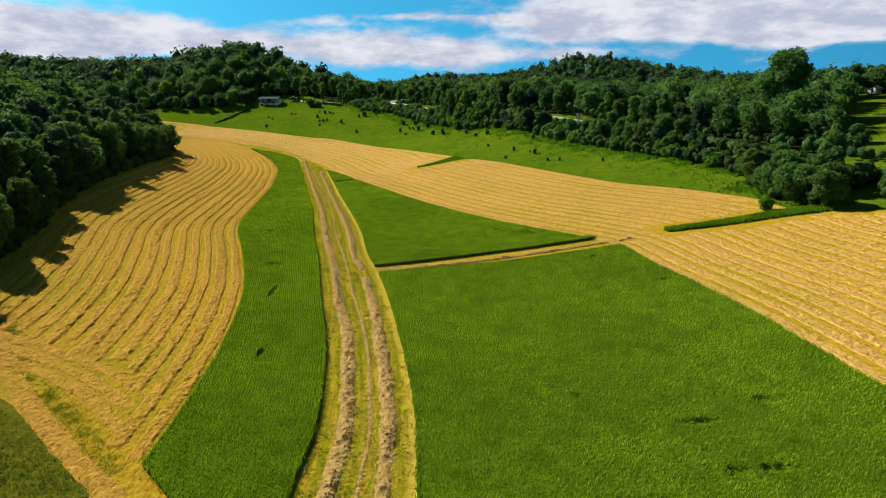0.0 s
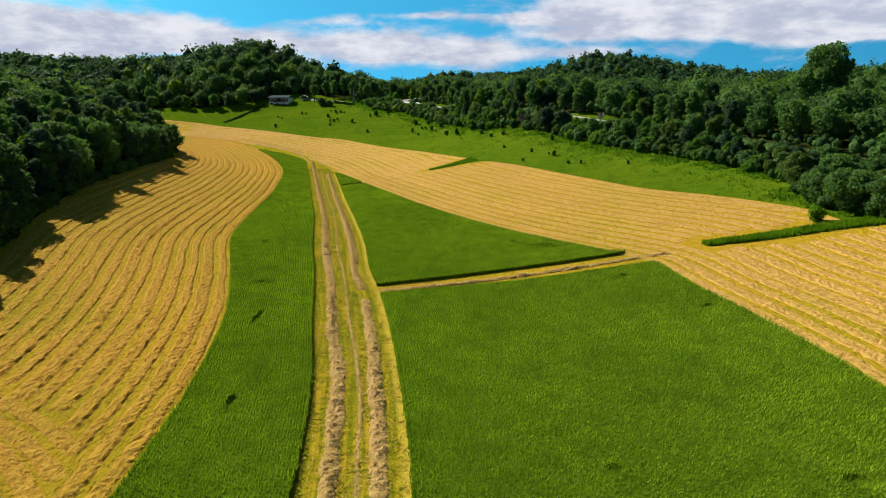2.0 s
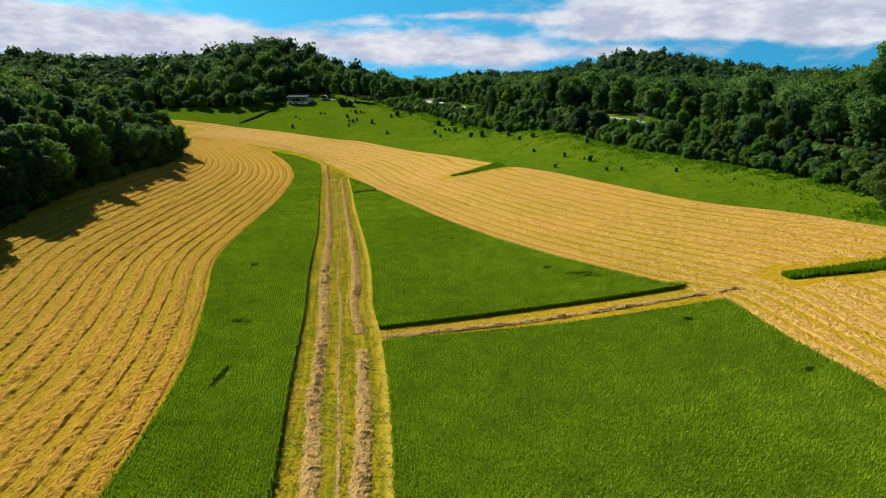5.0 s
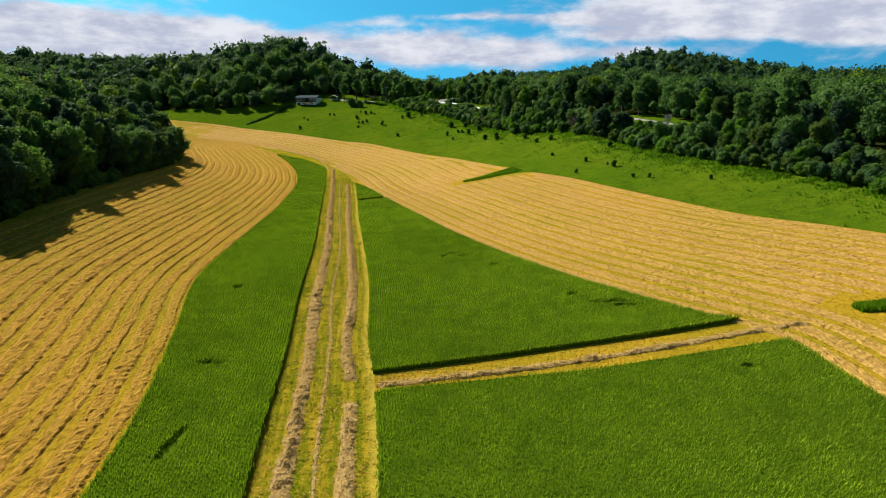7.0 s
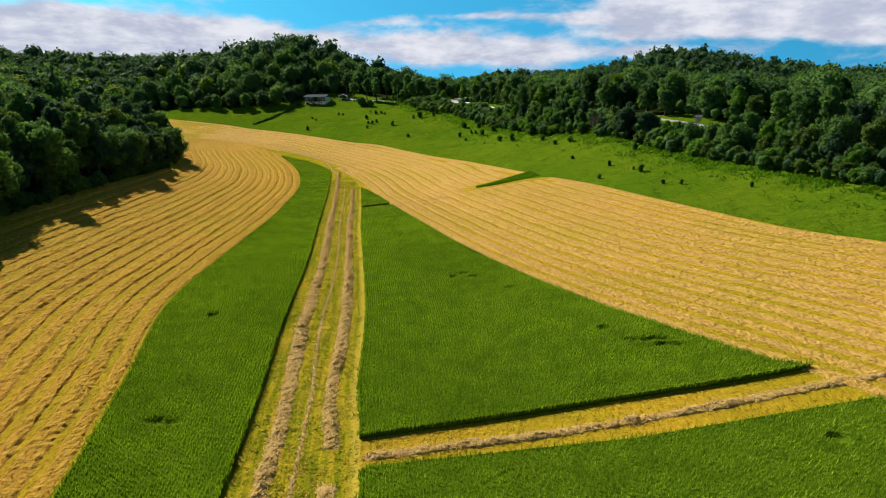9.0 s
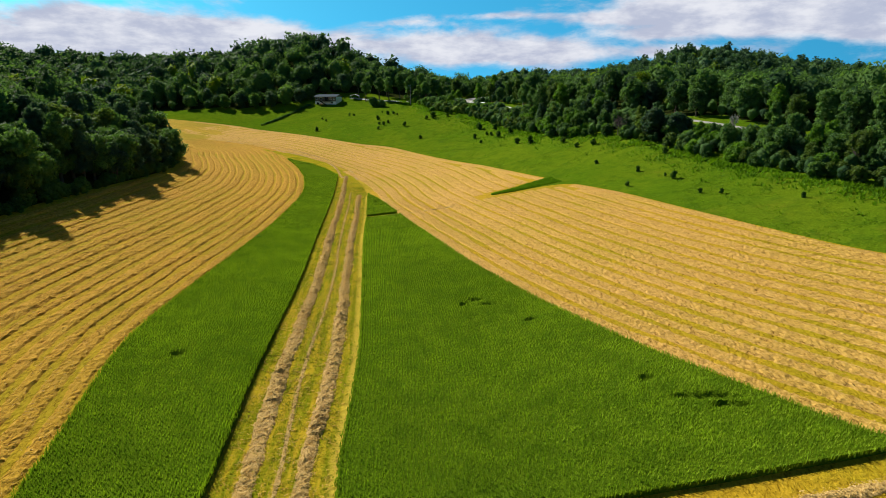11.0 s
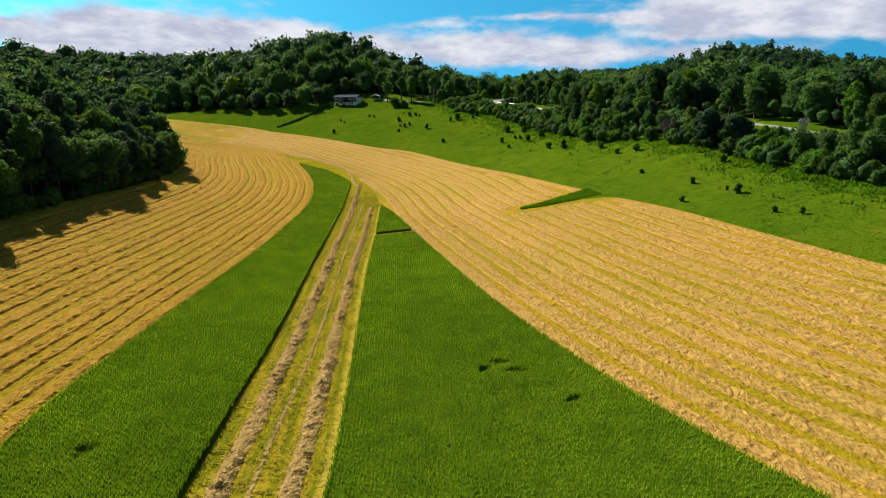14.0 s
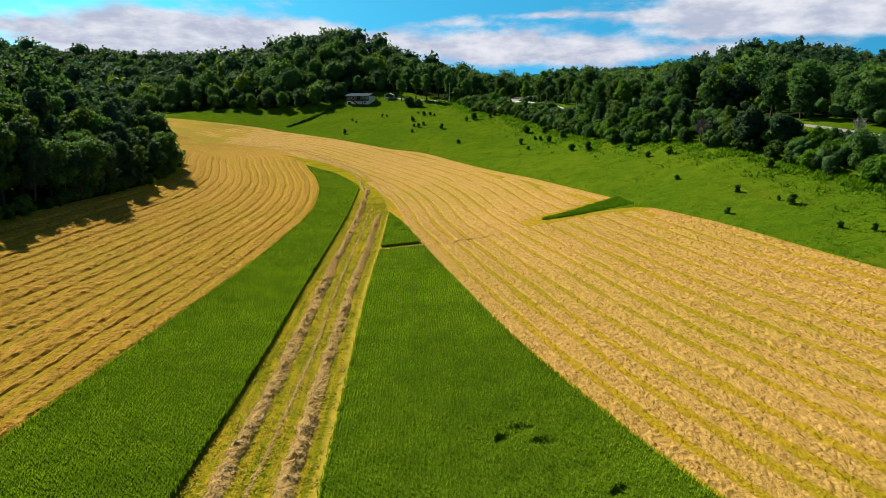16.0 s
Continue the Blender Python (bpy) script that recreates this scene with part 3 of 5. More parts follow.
def build_crop(name, poly, guide, side, label, tall=0.80):
    """A stand of crop: a closed canopy with side walls, and rows of blades along the guide line."""
    lo, hi = poly.min(0), poly.max(0)
    x, y = np.meshgrid(np.arange(lo[0], hi[0], 1.1), np.arange(lo[1], hi[1], 1.1))
    x, y = x.ravel() + RNG.uniform(-0.3, 0.3, x.size), y.ravel() + RNG.uniform(-0.3, 0.3, x.size)
    ok = inside(x, y, poly)
    extra = [np.stack([x[ok], y[ok]], 1)]
    for hx, hy, a, c in HOLES:
        px, py = np.meshgrid(np.arange(-2 * a, 2 * a, 0.28), np.arange(-2 * c, 2 * c, 0.28))
        px, py = px.ravel() + hx + RNG.uniform(-0.09, 0.09, px.size), py.ravel() + hy + RNG.uniform(-0.09, 0.09, px.size)
        good = inside(px, py, poly)
        extra.append(np.stack([px[good], py[good]], 1))
    v, f = triangulate([poly], np.vstack(extra))
    c = v[f].mean(1)
    f = f[inside(c[:, 0], c[:, 1], poly)]
    g = height(v[:, 0], v[:, 1])
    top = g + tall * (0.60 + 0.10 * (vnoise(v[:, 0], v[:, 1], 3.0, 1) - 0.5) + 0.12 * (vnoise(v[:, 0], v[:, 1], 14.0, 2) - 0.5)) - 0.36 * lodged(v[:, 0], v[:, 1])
    n = len(v)
    # walls round the border
    e = np.sort(np.vstack([f[:, [0, 1]], f[:, [1, 2]], f[:, [2, 0]]]), 1)
    uniq, cnt = np.unique(e, axis=0, return_counts=True)
    border = uniq[cnt == 1]
    b = np.unique(border)
    top[b] -= 0.08
    index = np.full(n, -1)
    index[b] = n + np.arange(len(b))
    verts = np.vstack([np.column_stack([v, top]), np.column_stack([v[b], g[b] - 0.1])])
    walls = np.vstack([np.stack([border[:, 0], border[:, 1], index[border[:, 1]]], 1), np.stack([border[:, 0], index[border[:, 1]], index[border[:, 0]]], 1)])
    faces = np.vstack([f, walls])
    mats = np.zeros(len(faces), int)
    # drilled rows of blades
    gl = guide
    s = np.concatenate([[0], np.cumsum(np.linalg.norm(np.diff(gl, axis=0), axis=1))])
    nn = normals_of(gl) * side
    rows = np.arange(0.12, 62.0, 0.30)
    pts = []
    for r in rows:
        t = np.arange(0, s[-1], 0.18)
        t = t + RNG.uniform(-0.15, 0.15, len(t))
        px = np.interp(t, s, gl[:, 0]) + np.interp(t, s, nn[:, 0]) * r
        py = np.interp(t, s, gl[:, 1]) + np.interp(t, s, nn[:, 1]) * r
        pts.append(np.stack([px, py], 1))
    pts = np.vstack(pts) + RNG.normal(0, 0.055, (sum(map(len, pts)), 2))
    pts = pts[(pts[:, 1] > lo[1]) & (pts[:, 1] < hi[1]) & (pts[:, 0] > lo[0]) & (pts[:, 0] < hi[0])]
    pts = pts[inside(pts[:, 0], pts[:, 1], poly)]
    # unseen behind the start, and thinner far off
    pts = pts[(pts[:, 1] > -16) & (RNG.uniform(0, 1, len(pts)) < np.where(pts[:, 1] > 150, 0.5, 1.0))]
    rim = smooth_rim(poly)
    pts = np.vstack([pts, rim])
    low = lodged(pts[:, 0], pts[:, 1])
    keep = RNG.uniform(0, 1, len(pts)) > 1.05 * low
    pts, low = pts[keep], low[keep]
    n2 = len(pts)
    z0 = height(pts[:, 0], pts[:, 1])
    h = tall * (0.96 + 0.16 * RNG.normal(0, 0.5, n2) + 0.14 * (vnoise(pts[:, 0], pts[:, 1], 3.0, 1) - 0.5) + 0.14 * (vnoise(pts[:, 0], pts[:, 1], 14.0, 2) - 0.5)) - 0.40 * low
    tint = np.clip(0.5 + 0.9 * (vnoise(pts[:, 0], pts[:, 1], 9.0, 5) - 0.5) + 0.6 * (vnoise(pts[:, 0], pts[:, 1], 1.2, 6) - 0.5) + RNG.normal(0, 0.30, n2), 0, 1)
    vs, fs, ts = [], [], []
    for blade in range(3):
        a = RNG.uniform(0, 2 * np.pi, n2)
        lean = RNG.uniform(0.02, 0.17, n2)
        w = RNG.uniform(0.03, 0.058, n2)
        dx, dy = np.cos(a), np.sin(a)
        base = np.column_stack([pts, z0 + h * 0.45])
        tip = np.column_stack([pts[:, 0] + dx * lean + 0.05, pts[:, 1] + dy * lean - 0.03, z0 + h * RNG.uniform(0.88, 1.06, n2)])
        side_v = np.column_stack([-dy * w, dx * w, np.zeros(n2)])
        tri = np.stack([base - side_v, base + side_v, tip], 1).reshape(-1, 3)
        vs.append(tri)
        ts.append(np.repeat(tint, 3))
    blades = np.vstack(vs)
    bf = np.arange(len(blades)).reshape(-1, 3) + len(verts)
    allv, allf = np.vstack([verts, blades]), np.vstack([faces, bf])
    mi = np.concatenate([mats, np.ones(len(bf), int)])
    me = mesh_from(name, allv, allf, [M_shaded_canopy, M_crop], {"tint": np.concatenate([np.full(len(verts), 0.3), *ts])}, mi)
    tagged(new(name, me), label, "crop", group="standing crops", kind="stuff")


def smooth_rim(poly):
    """Extra blades along the border, so that the cut edge is ragged."""
    q = np.vstack([poly, poly[:1]])
    s = np.concatenate([[0], np.cumsum(np.linalg.norm(np.diff(q, axis=0), axis=1))])
    t = np.arange(0, s[-1], 0.12)
    p = np.stack([np.interp(t, s, q[:, 0]), np.interp(t, s, q[:, 1])], 1)
    p = p[p[:, 1] > -16]
    return p + RNG.normal(0, 0.10, p.shape)


build_crop("standing_crop", LEFT_CROP, smC, -1, "winding strip of tall green standing crop beside the mown lane")
build_crop("standing_crop", BIG_CROP, smD, 1, "broad field of tall green standing crop with lodged patches")
build_crop("standing_crop", TRIANGLE_CROP, smD, 1, "triangular stand of tall green crop with a sharply cut edge")
build_crop("standing_crop", TIP_CROP, smD, 1, "small pointed remnant of green standing crop at the lane's end")

# ---------------------------------------------------------------- cut straw


STRAW = {"cut_straw": [], "straw_swath": [], "bleached_swath": []}


def ribbon(name, line, width, tall, material, label, category, group, seed, fine=0.3, cols=9, kind="", sharp=2.6):
    """A raised, lumpy band of cut straw that follows a plan line."""
    line = smooth_line(line[::max(1, len(line) // 200)] if len(line) > 200 else line, fine) if len(line) > 2 else smooth_line(line, fine)
    nn = normals_of(line)
    s = np.arange(len(line)) * fine
    u = np.linspace(-1, 1, cols)
    edge_wob = min(1.4, (2.0 if material is M_windrow else 1.3) / width)
    wob = 1 + edge_wob * (0.30 * (vnoise(s, s * 0 + seed, 1.6, seed) - 0.5) + 0.25 * (vnoise(s, s * 0, 0.6, seed + 1) - 0.5)) + 0.26 * (vnoise(s, s * 0, 11.0, seed + 5) - 0.5)
    drift = 0.28 * (vnoise(s, s * 0, 7.0, seed + 2) - 0.5)
    if material is not M_windrow:
        wob = wob * (1 + 0.22 * np.clip((line[:, 1] - 100) / 80, 0, 1))
    off = u[None, :] * (width / 2) * wob[:, None] + drift[:, None]
    px = line[:, 0, None] + nn[:, 0, None] * off
    py = line[:, 1, None] + nn[:, 1, None] * off
    prof = np.clip(1 - np.abs(u) ** sharp, 0, 1)[None, :]
    lump = 0.60 + 0.5 * (vnoise(px, py, 1.3, seed + 3) - 0.35) + 0.9 * (vnoise(px, py, 0.38, seed + 4) - 0.4)
    taper = np.clip(np.minimum(s, s[-1] - s) / 1.6, 0.0, 1.0)[:, None] ** 0.5
    prof = prof * taper
    if material is M_windrow:
        prof = prof * np.clip(0.55 + 0.8 * vnoise(s, s * 0, 3.4, seed + 8), 0.4, 1.3)[:, None] * np.clip(0.55 + 0.9 * vnoise(px, py, 0.55, seed + 9), 0.5, 1.4)
    z = height(px, py) - 0.05 + 0.05 * (prof > 0) + tall * prof * np.clip(lump, 0.12, 2)
    px, py = px + RNG.normal(0, 0.04, px.shape), py + RNG.normal(0, 0.04, py.shape)
    n, m = px.shape
    i, j = np.meshgrid(np.arange(n - 1), np.arange(m - 1), indexing="ij")
    i, j = i.ravel(), j.ravel()
    f = np.stack([i * m + j, i * m + j + 1, (i + 1) * m + j + 1, (i + 1) * m + j], 1)
    me = mesh_from(name, np.stack([px, py, z], -1).reshape(-1, 3), f, [material])
    STRAW[material.name].append(np.stack([px, py, z], -1)[:, 1:-1].reshape(-1, 3))
    return tagged(new(name, me), label, category, group, kind)


def runs(line, ok, least):
    """The stretches of a line where ok holds."""
    out, start = [], None
    for i, o in enumerate(list(ok) + [False]):
        if o and start is None:
            start = i
        if not o and start is not None:
            if i - start >= least:
                out.append(line[start:i])
            start = None
    return out


for k, (base, off) in enumerate(((smC, 2.75), (smD, -2.55))):
    q = offset_line(base, off)
    for piece in runs(q, (q[:, 1] > -20) & (q[:, 1] < (235 if k == 0 else 215)) & ((np.abs(q[:, 1] - 51.5) > 1.8) | (k == 0)), 6):
        ribbon("windrow", piece, 1.55, 0.40, M_windrow, "lumpy windrow of cut straw along the mown lane", "windrow", "windrows", 11 + k, 0.22, 9, "", 1.8)
q = offset_line(smC, 5.0)
ribbon("straw_trail", q[(q[:, 1] > -20) & (q[:, 1] < 205)], 0.42, 0.08, M_windrow, "thin trail of straw down the middle of the lane", "straw", "", 17, 0.3, 5)
ribbon("windrow", smooth_line([(-7.5, 53.2), (-3, 54.4), (14, 59.4), (36, 66.2), (42, 67.2)]), 1.3, 0.32, M_windrow, "windrow of cut straw along the cross path", "windrow", "windrows", 19, 0.22, 9)
ribbon("windrow", smooth_line([(-29.5, 166), (-23.0, 168.6), (-16, 170.5), (-9, 173)]), 0.8, 0.15, M_windrow, "short windrow of straw through the crop gap", "windrow", "windrows", 23, 0.3, 6)
ribbon("windrow", smooth_line([(-57, 26), (-45.3, 11.8), (-36.7, 2.2), (-28.5, -6.3), (-24.5, -10.2), (-14, -24)]), 2.4, 0.15, M_swath, "scattered straw along the headland track", "windrow", "windrows", 29, 0.3, 9)
for k, top in enumerate(((-52, 231, -66, 262, -95, 290, -130, 318), (-46, 227, -57, 252, -85, 287, -125, 318))):
    ribbon("straw_trail", smooth_line(np.array(top).reshape(-1, 2)), 1.0, 0.16, M_windrow, "curving trail of straw past the lane's end", "straw", "straw trails", 31 + k, 0.4, 6)

# raised mats of straw, pass by pass, following the crop edges
LEFT_GUIDE = smooth_line(LINE_A + LINE_TIP[1:] + [(-100, 296), (-135, 318), (-200, 330)])
LEFT_GUIDE = np.vstack([smooth_line([(-20, -30), (-22, -18), (-23, -7)])[:-1], LEFT_GUIDE])
RIGHT_GUIDE = smooth_line(LINE_E[:-1] + [(-40, 214), (-54, 240), (-80, 272), (-115, 305), (-170, 332)])
WEDGE = smooth_line([(-1.2, 181.3), (6, 183.6), (13, 187)])
HEDGE = smooth_line([(49.5, 70.6), (57, 70.9), (64, 71.3), (75, 71.8)])
seed = 100
near_line = smooth_line(NEAR_EDGE)


def swath(piece, wide, tall, material):
    global seed
    seed += 1
    far = piece[:, 1].mean() > 190
    cols = max(6, int(wide / (0.5 if far else 0.27)))
    ribbon("straw_swath", piece, wide, tall, material, "low golden mat of cut straw from one mower pass", "straw swath", "straw swaths", seed, 0.7 if far else 0.38, cols, "stuff", 7.0)


for side, guide, count, gauge in ((-1, LEFT_GUIDE, 23, 2.4), (1, RIGHT_GUIDE, 25, 2.9)):
    reach = 0.3
    for k in range(count):
        step = gauge * float(RNG.uniform(0.82, 1.2))
        q = offset_line(guide, side * (reach + step / 2))
        reach += step
        x, y = q[:, 0], q[:, 1]
        ok = inside(x, y, STUBBLE) & (y > -18) & (line_distance(x, y, STUBBLE[::2]) > 1.6) & (line_distance(x, y, smF) > 2.5) & (line_distance(x, y, smF2) > 2.5) & ~inside(x, y, LEFT_CROP) & ~inside(x, y, MOWN)
        ok &= (line_distance(x, y, WEDGE) > 3.2) & (line_distance(x, y, HEDGE) > 3.0)
        if side < 0:
            ok &= line_distance(x, y, near_line) > (2.6 if k < 2 else 10.0 + 1.5 * math.sin(k * 2.1))
        for piece in runs(q, ok, 10):
            swath(piece, step - float(RNG.uniform(0.30, 0.85) if side < 0 else RNG.uniform(0.45, 0.90)), float(RNG.uniform(0.17, 0.29) if side < 0 else RNG.uniform(0.13, 0.22)), M_swath if side < 0 else M_pale_swath)
for q in (offset_line(smF[4:], -1.4), offset_line(smF2[:-60], -1.4)):
    swath(q, 2.0, 0.2, M_pale_swath)
# passes along the headland, across the ends of the others
for k, o in enumerate((5.4, 7.5, 9.7)):
    q = offset_line(near_line, -o)
    x, y = q[:, 0], q[:, 1]
    for piece in runs(q, inside(x, y, STUBBLE) & (line_distance(x, y, smA) > 3.5 + 1.2 * k) & (x < -25) & (line_distance(x, y, smW) > 2), 5):
        swath(piece, 2.0, 0.16, M_swath)


def loose_straw(name, points, count, length, wide, materials, label, seed, lift=0.10):
    """Single stalks lying criss-cross on the cut straw."""
    r = np.random.default_rng(seed)
    p = points[r.integers(0, len(points), count)] + r.normal(0, 0.16, (count, 3)) * (1, 1, 0)
    a, tilt = r.uniform(0, 6.283, count), r.normal(0.12, 0.28, count)
    L = length * r.uniform(0.5, 1.5, count)
    d = np.column_stack([np.cos(a) * np.cos(tilt), np.sin(a) * np.cos(tilt), np.sin(tilt)]) * L[:, None]
    s = np.column_stack([-np.sin(a), np.cos(a), r.normal(0, 0.5, count)]) * (wide * r.uniform(0.6, 1.5, count))[:, None]
    p[:, 2] += lift * r.uniform(0.1, 1.0, count)
    v = np.stack([p - d / 2 - s, p - d / 2 + s, p + d / 2], 1).reshape(-1, 3)
    f = np.arange(3 * count).reshape(-1, 3)
    me = mesh_from(name, v, f, materials, None, r.integers(0, len(materials), count))
    tagged(new(name, me), label, "straw", kind="stuff")


M_stalk_a = plain("straw_stalk", (0.54, 0.34, 0.08), 0.8, 0.0, vary=0.3)
M_stalk_b = plain("bleached_stalk", (0.62, 0.43, 0.16), 0.8, 0.0, vary=0.3)
rows_of = np.vstack(STRAW["cut_straw"])
loose_straw("loose_straw", rows_of, 60000, 0.32, 0.021, [M_stalk_a, M_stalk_b, M_stalk_b], "tangled loose stalks of cut straw on the windrows", 1, 0.14)
mats_of = np.vstack(STRAW["straw_swath"] + STRAW["bleached_swath"])
mats_of = mats_of[mats_of[:, 1] < 185]
loose_straw("straw_litter", mats_of, 110000, 0.34, 0.022, [M_stalk_a, M_stalk_a, M_stalk_b], "scattered golden stalks over the straw mats", 2, 0.08)
lane_r = np.random.default_rng(4)
lp = np.column_stack([lane_r.uniform(-56, 2, 60000), lane_r.uniform(-18, 225, 60000)])
lp = lp[inside(lp[:, 0], lp[:, 1], MOWN) | inside(lp[:, 0], lp[:, 1], CROSS)]
lp = np.column_stack([lp, height(lp[:, 0], lp[:, 1])])
M_lane_blade = leaf_material("aftermath_blades", (0.22, 0.23, 0.005), (0.42, 0.33, 0.012), (0.55, 0.43, 0.04), "object", 0.3)
M_lane_green = leaf_material("green_aftermath", (0.15, 0.20, 0.005), (0.19, 0.23, 0.006), (0.23, 0.26, 0.008), "object", 0.3)
loose_straw("lane_aftermath", lp, 34000, 0.30, 0.035, [M_lane_blade, M_lane_green, M_stalk_a], "short yellow-green aftermath over the mown lane", 3, 0.16)

# ---------------------------------------------------------------- trees


def ball(radius, centre, seed, fine=1):
    """A low, uneven ball that stands for the unlit inside of a crown."""
    bm = bmesh.new()
    bmesh.ops.create_icosphere(bm, subdivisions=fine, radius=1.0)
    v = np.array([q.co[:] for q in bm.verts])
    f = np.array([[q.index for q in g.verts] for g in bm.faces])
    bm.free()
    r = np.random.default_rng(seed)
    return v * radius * r.uniform(0.8, 1.05, (len(v), 1)) + centre, f


def crown_parts(seed, tall, wide, base, lobes, count, size, flat=1.0):
    """Leaf sprays over a heap of uneven boughs, and the shaded insides."""
    r = np.random.default_rng(seed)
    c, rad = [], []
    mid = (tall + base) / 2
    half = (tall - base) / 2
    for i in range(lobes):
        a, q = i * 2.4 + r.uniform(-0.6, 0.6), r.uniform(0.25, 1.0) ** 0.5 * 0.72
        zz = -0.85 + 1.6 * (i + r.uniform(0, 1)) / lobes
        ring = max(0.28, 1 - zz * zz) if zz > 0 else math.sqrt(1 - zz * zz)
        c.append((math.cos(a) * q * wide * ring, math.sin(a) * q * wide * ring, mid + zz * half))
        rad.append(wide * r.uniform(0.15, 0.40) * (1.12 - 0.3 * abs(zz)))
    c.append((r.normal(0, 0.1) * wide, r.normal(0, 0.1) * wide, tall - wide * 0.34))
    rad.append(wide * 0.34)
    for zz in (-0.45, 0.0, 0.4):
        c.append((0, 0, mid + zz * half))
        rad.append(wide * 0.46 * math.sqrt(1 - zz * zz))
    c, rad = np.array(c), np.array(rad)
    share = rad ** 2 / (rad ** 2).sum()
    pts, out = [], []
    for i in range(len(c)):
        n = int(count * share[i] * 1.9)
        d = r.normal(0, 1, (n, 3))
        d[:, 2] += 0.3
        d /= np.linalg.norm(d, axis=1)[:, None]
        p = c[i] + d * (rad[i] * r.uniform(0.70, 1.0, n) ** 0.6 * r.choice([1.0, 1.12, 1.25], n))[:, None] * (1, 1, flat * 0.9)
        dist = np.linalg.norm(p[:, None] - c[None], axis=2) / rad[None]
        dist[:, i] = 9
        ok = dist.min(1) > 0.80
        pts.append(p[ok])
        out.append(d[ok])
    pts, out = np.vstack(pts), np.vstack(out)
    leaves = sprays(pts, out, size, r, 0.6)
    cores = stack([ball(rad[i] * 0.74, c[i], seed + i) for i in range(len(c))])
    return leaves, cores, c[:lobes]


def trunk_mesh(seed, tall, girth, targets, material, limbs=5):
    r = np.random.default_rng(seed)
    top = tall * 0.72
    z = np.linspace(-0.5, top, 7)
    bend = np.cumsum(r.normal(0, 0.10, (7, 2)), 0)
    bend[0] = 0
    p = np.column_stack([bend, z])
    rad = girth * np.linspace(1.15, 0.3, 7)
    rad[0] *= 1.25
    pieces = [tube(p, rad, 7)]
    for i in range(min(limbs, len(targets))):
        t = targets[i]
        k = r.integers(2, 6)
        s = p[k]
        m = (s + t) / 2 + (0, 0, -0.08 * tall * 0.3) + r.normal(0, 0.15, 3)
        pieces.append(tube([s, m, t], [rad[k] * 0.55, rad[k] * 0.38, rad[k] * 0.15], 5))
    v, f = stack(pieces)
    return mesh_from("trunk", v, f, [material], smooth=True)


def make_tree(name, seed, tall, wide, base, leaf, label, category="tree", group="", lobes=17, count=1500, size=0.36, bark=None, girth=None, flat=1.0):
    leaves, cores, c = crown_parts(seed, tall, wide, base, lobes, count, size, flat)
    root = tagged(new(name), label, category, group)
    cm = mesh_from("crown", leaves[0], leaves[1], [leaf])
    ob = new("crown", cm)
    ob.parent = root
    im = mesh_from("inner_leaves", cores[0], cores[1], [leaf], smooth=True)
    inn = new("inner_leaves", im)
    inn.parent = ob
    t = new("trunk", trunk_mesh(seed + 5, tall, girth or 0.02 * tall + 0.05, c[:6], bark or M_bark))
    t.parent = root
    return root


def at(x, y, turn=0.0, s=1.0, sz=None, sink=0.1):
    z = float(height(x, y)) - sink
    return Matrix.LocRotScale((x, y, z), Euler((0, 0, turn)), (s, s, sz or s))


def place(models, spots, group=""):
    """Stands copies of the models at spots (x, y, scale)."""
    for i, (x, y, s) in enumerate(spots):
        src = models[int(RNG.integers(len(models)))]
        q = copy_thing(src, at(x, y, float(RNG.uniform(0, 6.28)), s, s * float(RNG.uniform(0.88, 1.14))))
        q.name = src.name


def drop(root):
    """Removes a model that has only served for copying."""
    for o in (*root.children_recursive, root):
        bpy.data.objects.remove(o)




def sight_gap(x, y):
    """Low growth only along the starting camera's line of sight to the road."""
    return (np.abs(x - 0.70 * (y + 55)) < 5) & (y > 50) & (y < 98)


def clear_of_road(x, y, d):
    return line_distance(np.array([x]), np.array([y]), ROAD[::3])[0] > d


def vista():
    """Lines from three spots on the camera's path to the open stretches of road: start y, run x, run y, length, end
    height.
    """
    out = []
    for p in ROAD[::2]:
        if 204 < p[1] < 218 or 322 < p[1] < 331 or 345 < p[1] < 353 or 366 < p[1] < 392:
            for ey in (-55.0, 0.0, 55.0):
                out.append((ey, p[0] - 1.0, p[1] - ey, math.hypot(p[0] - 1.0, p[1] - ey), float(height(p[0], p[1])) + 0.7))
    return np.array(out).T


VISTA = vista()


def kept_low(x, y, s, tall, wide):
    """The scale at which growth at x, y stays below the open stretches of road, as seen from the camera's path."""
    ey, dx, dy, n, z = VISTA
    along, aside = ((x - 1.0) * dx + (y - ey) * dy) / n, np.abs((x - 1.0) * dy - (y - ey) * dx) / n
    near = (along < n - 2.0) & (aside < s * wide * 0.8)
    if not near.any():
        return max(s, 0.14)
    return max(min(s * tall, float((26 + (z - 26) * along / n)[near].min()) - float(height(x, y))) / tall, 0.14)


WOODS_LABEL = "broadleaf tree with a dense dark green rounded crown"
models = [make_tree("tree", 40 + i, 12.5, w, b, m, lb, "tree", "woodland trees", lobes=n)
          for i, (w, b, n, m, lb) in enumerate(((4.6, 2.2, 16, M_leaf, WOODS_LABEL), (5.2, 1.6, 18, M_leaf, WOODS_LABEL), (4.0, 2.6, 14, M_blue, "woodland tree with a dark blue-green crown"),
                                               (5.6, 2.0, 20, M_leaf, WOODS_LABEL), (4.4, 1.0, 16, M_olive, "woodland tree with an olive green crown"), (3.3, 0.8, 15, M_leaf, "slim woodland tree with a tall green crown"),
                                               (4.7, 1.8, 15, M_leaf, WOODS_LABEL), (3.9, 1.4, 15, M_bright, "woodland tree with a fresh light green crown")))]
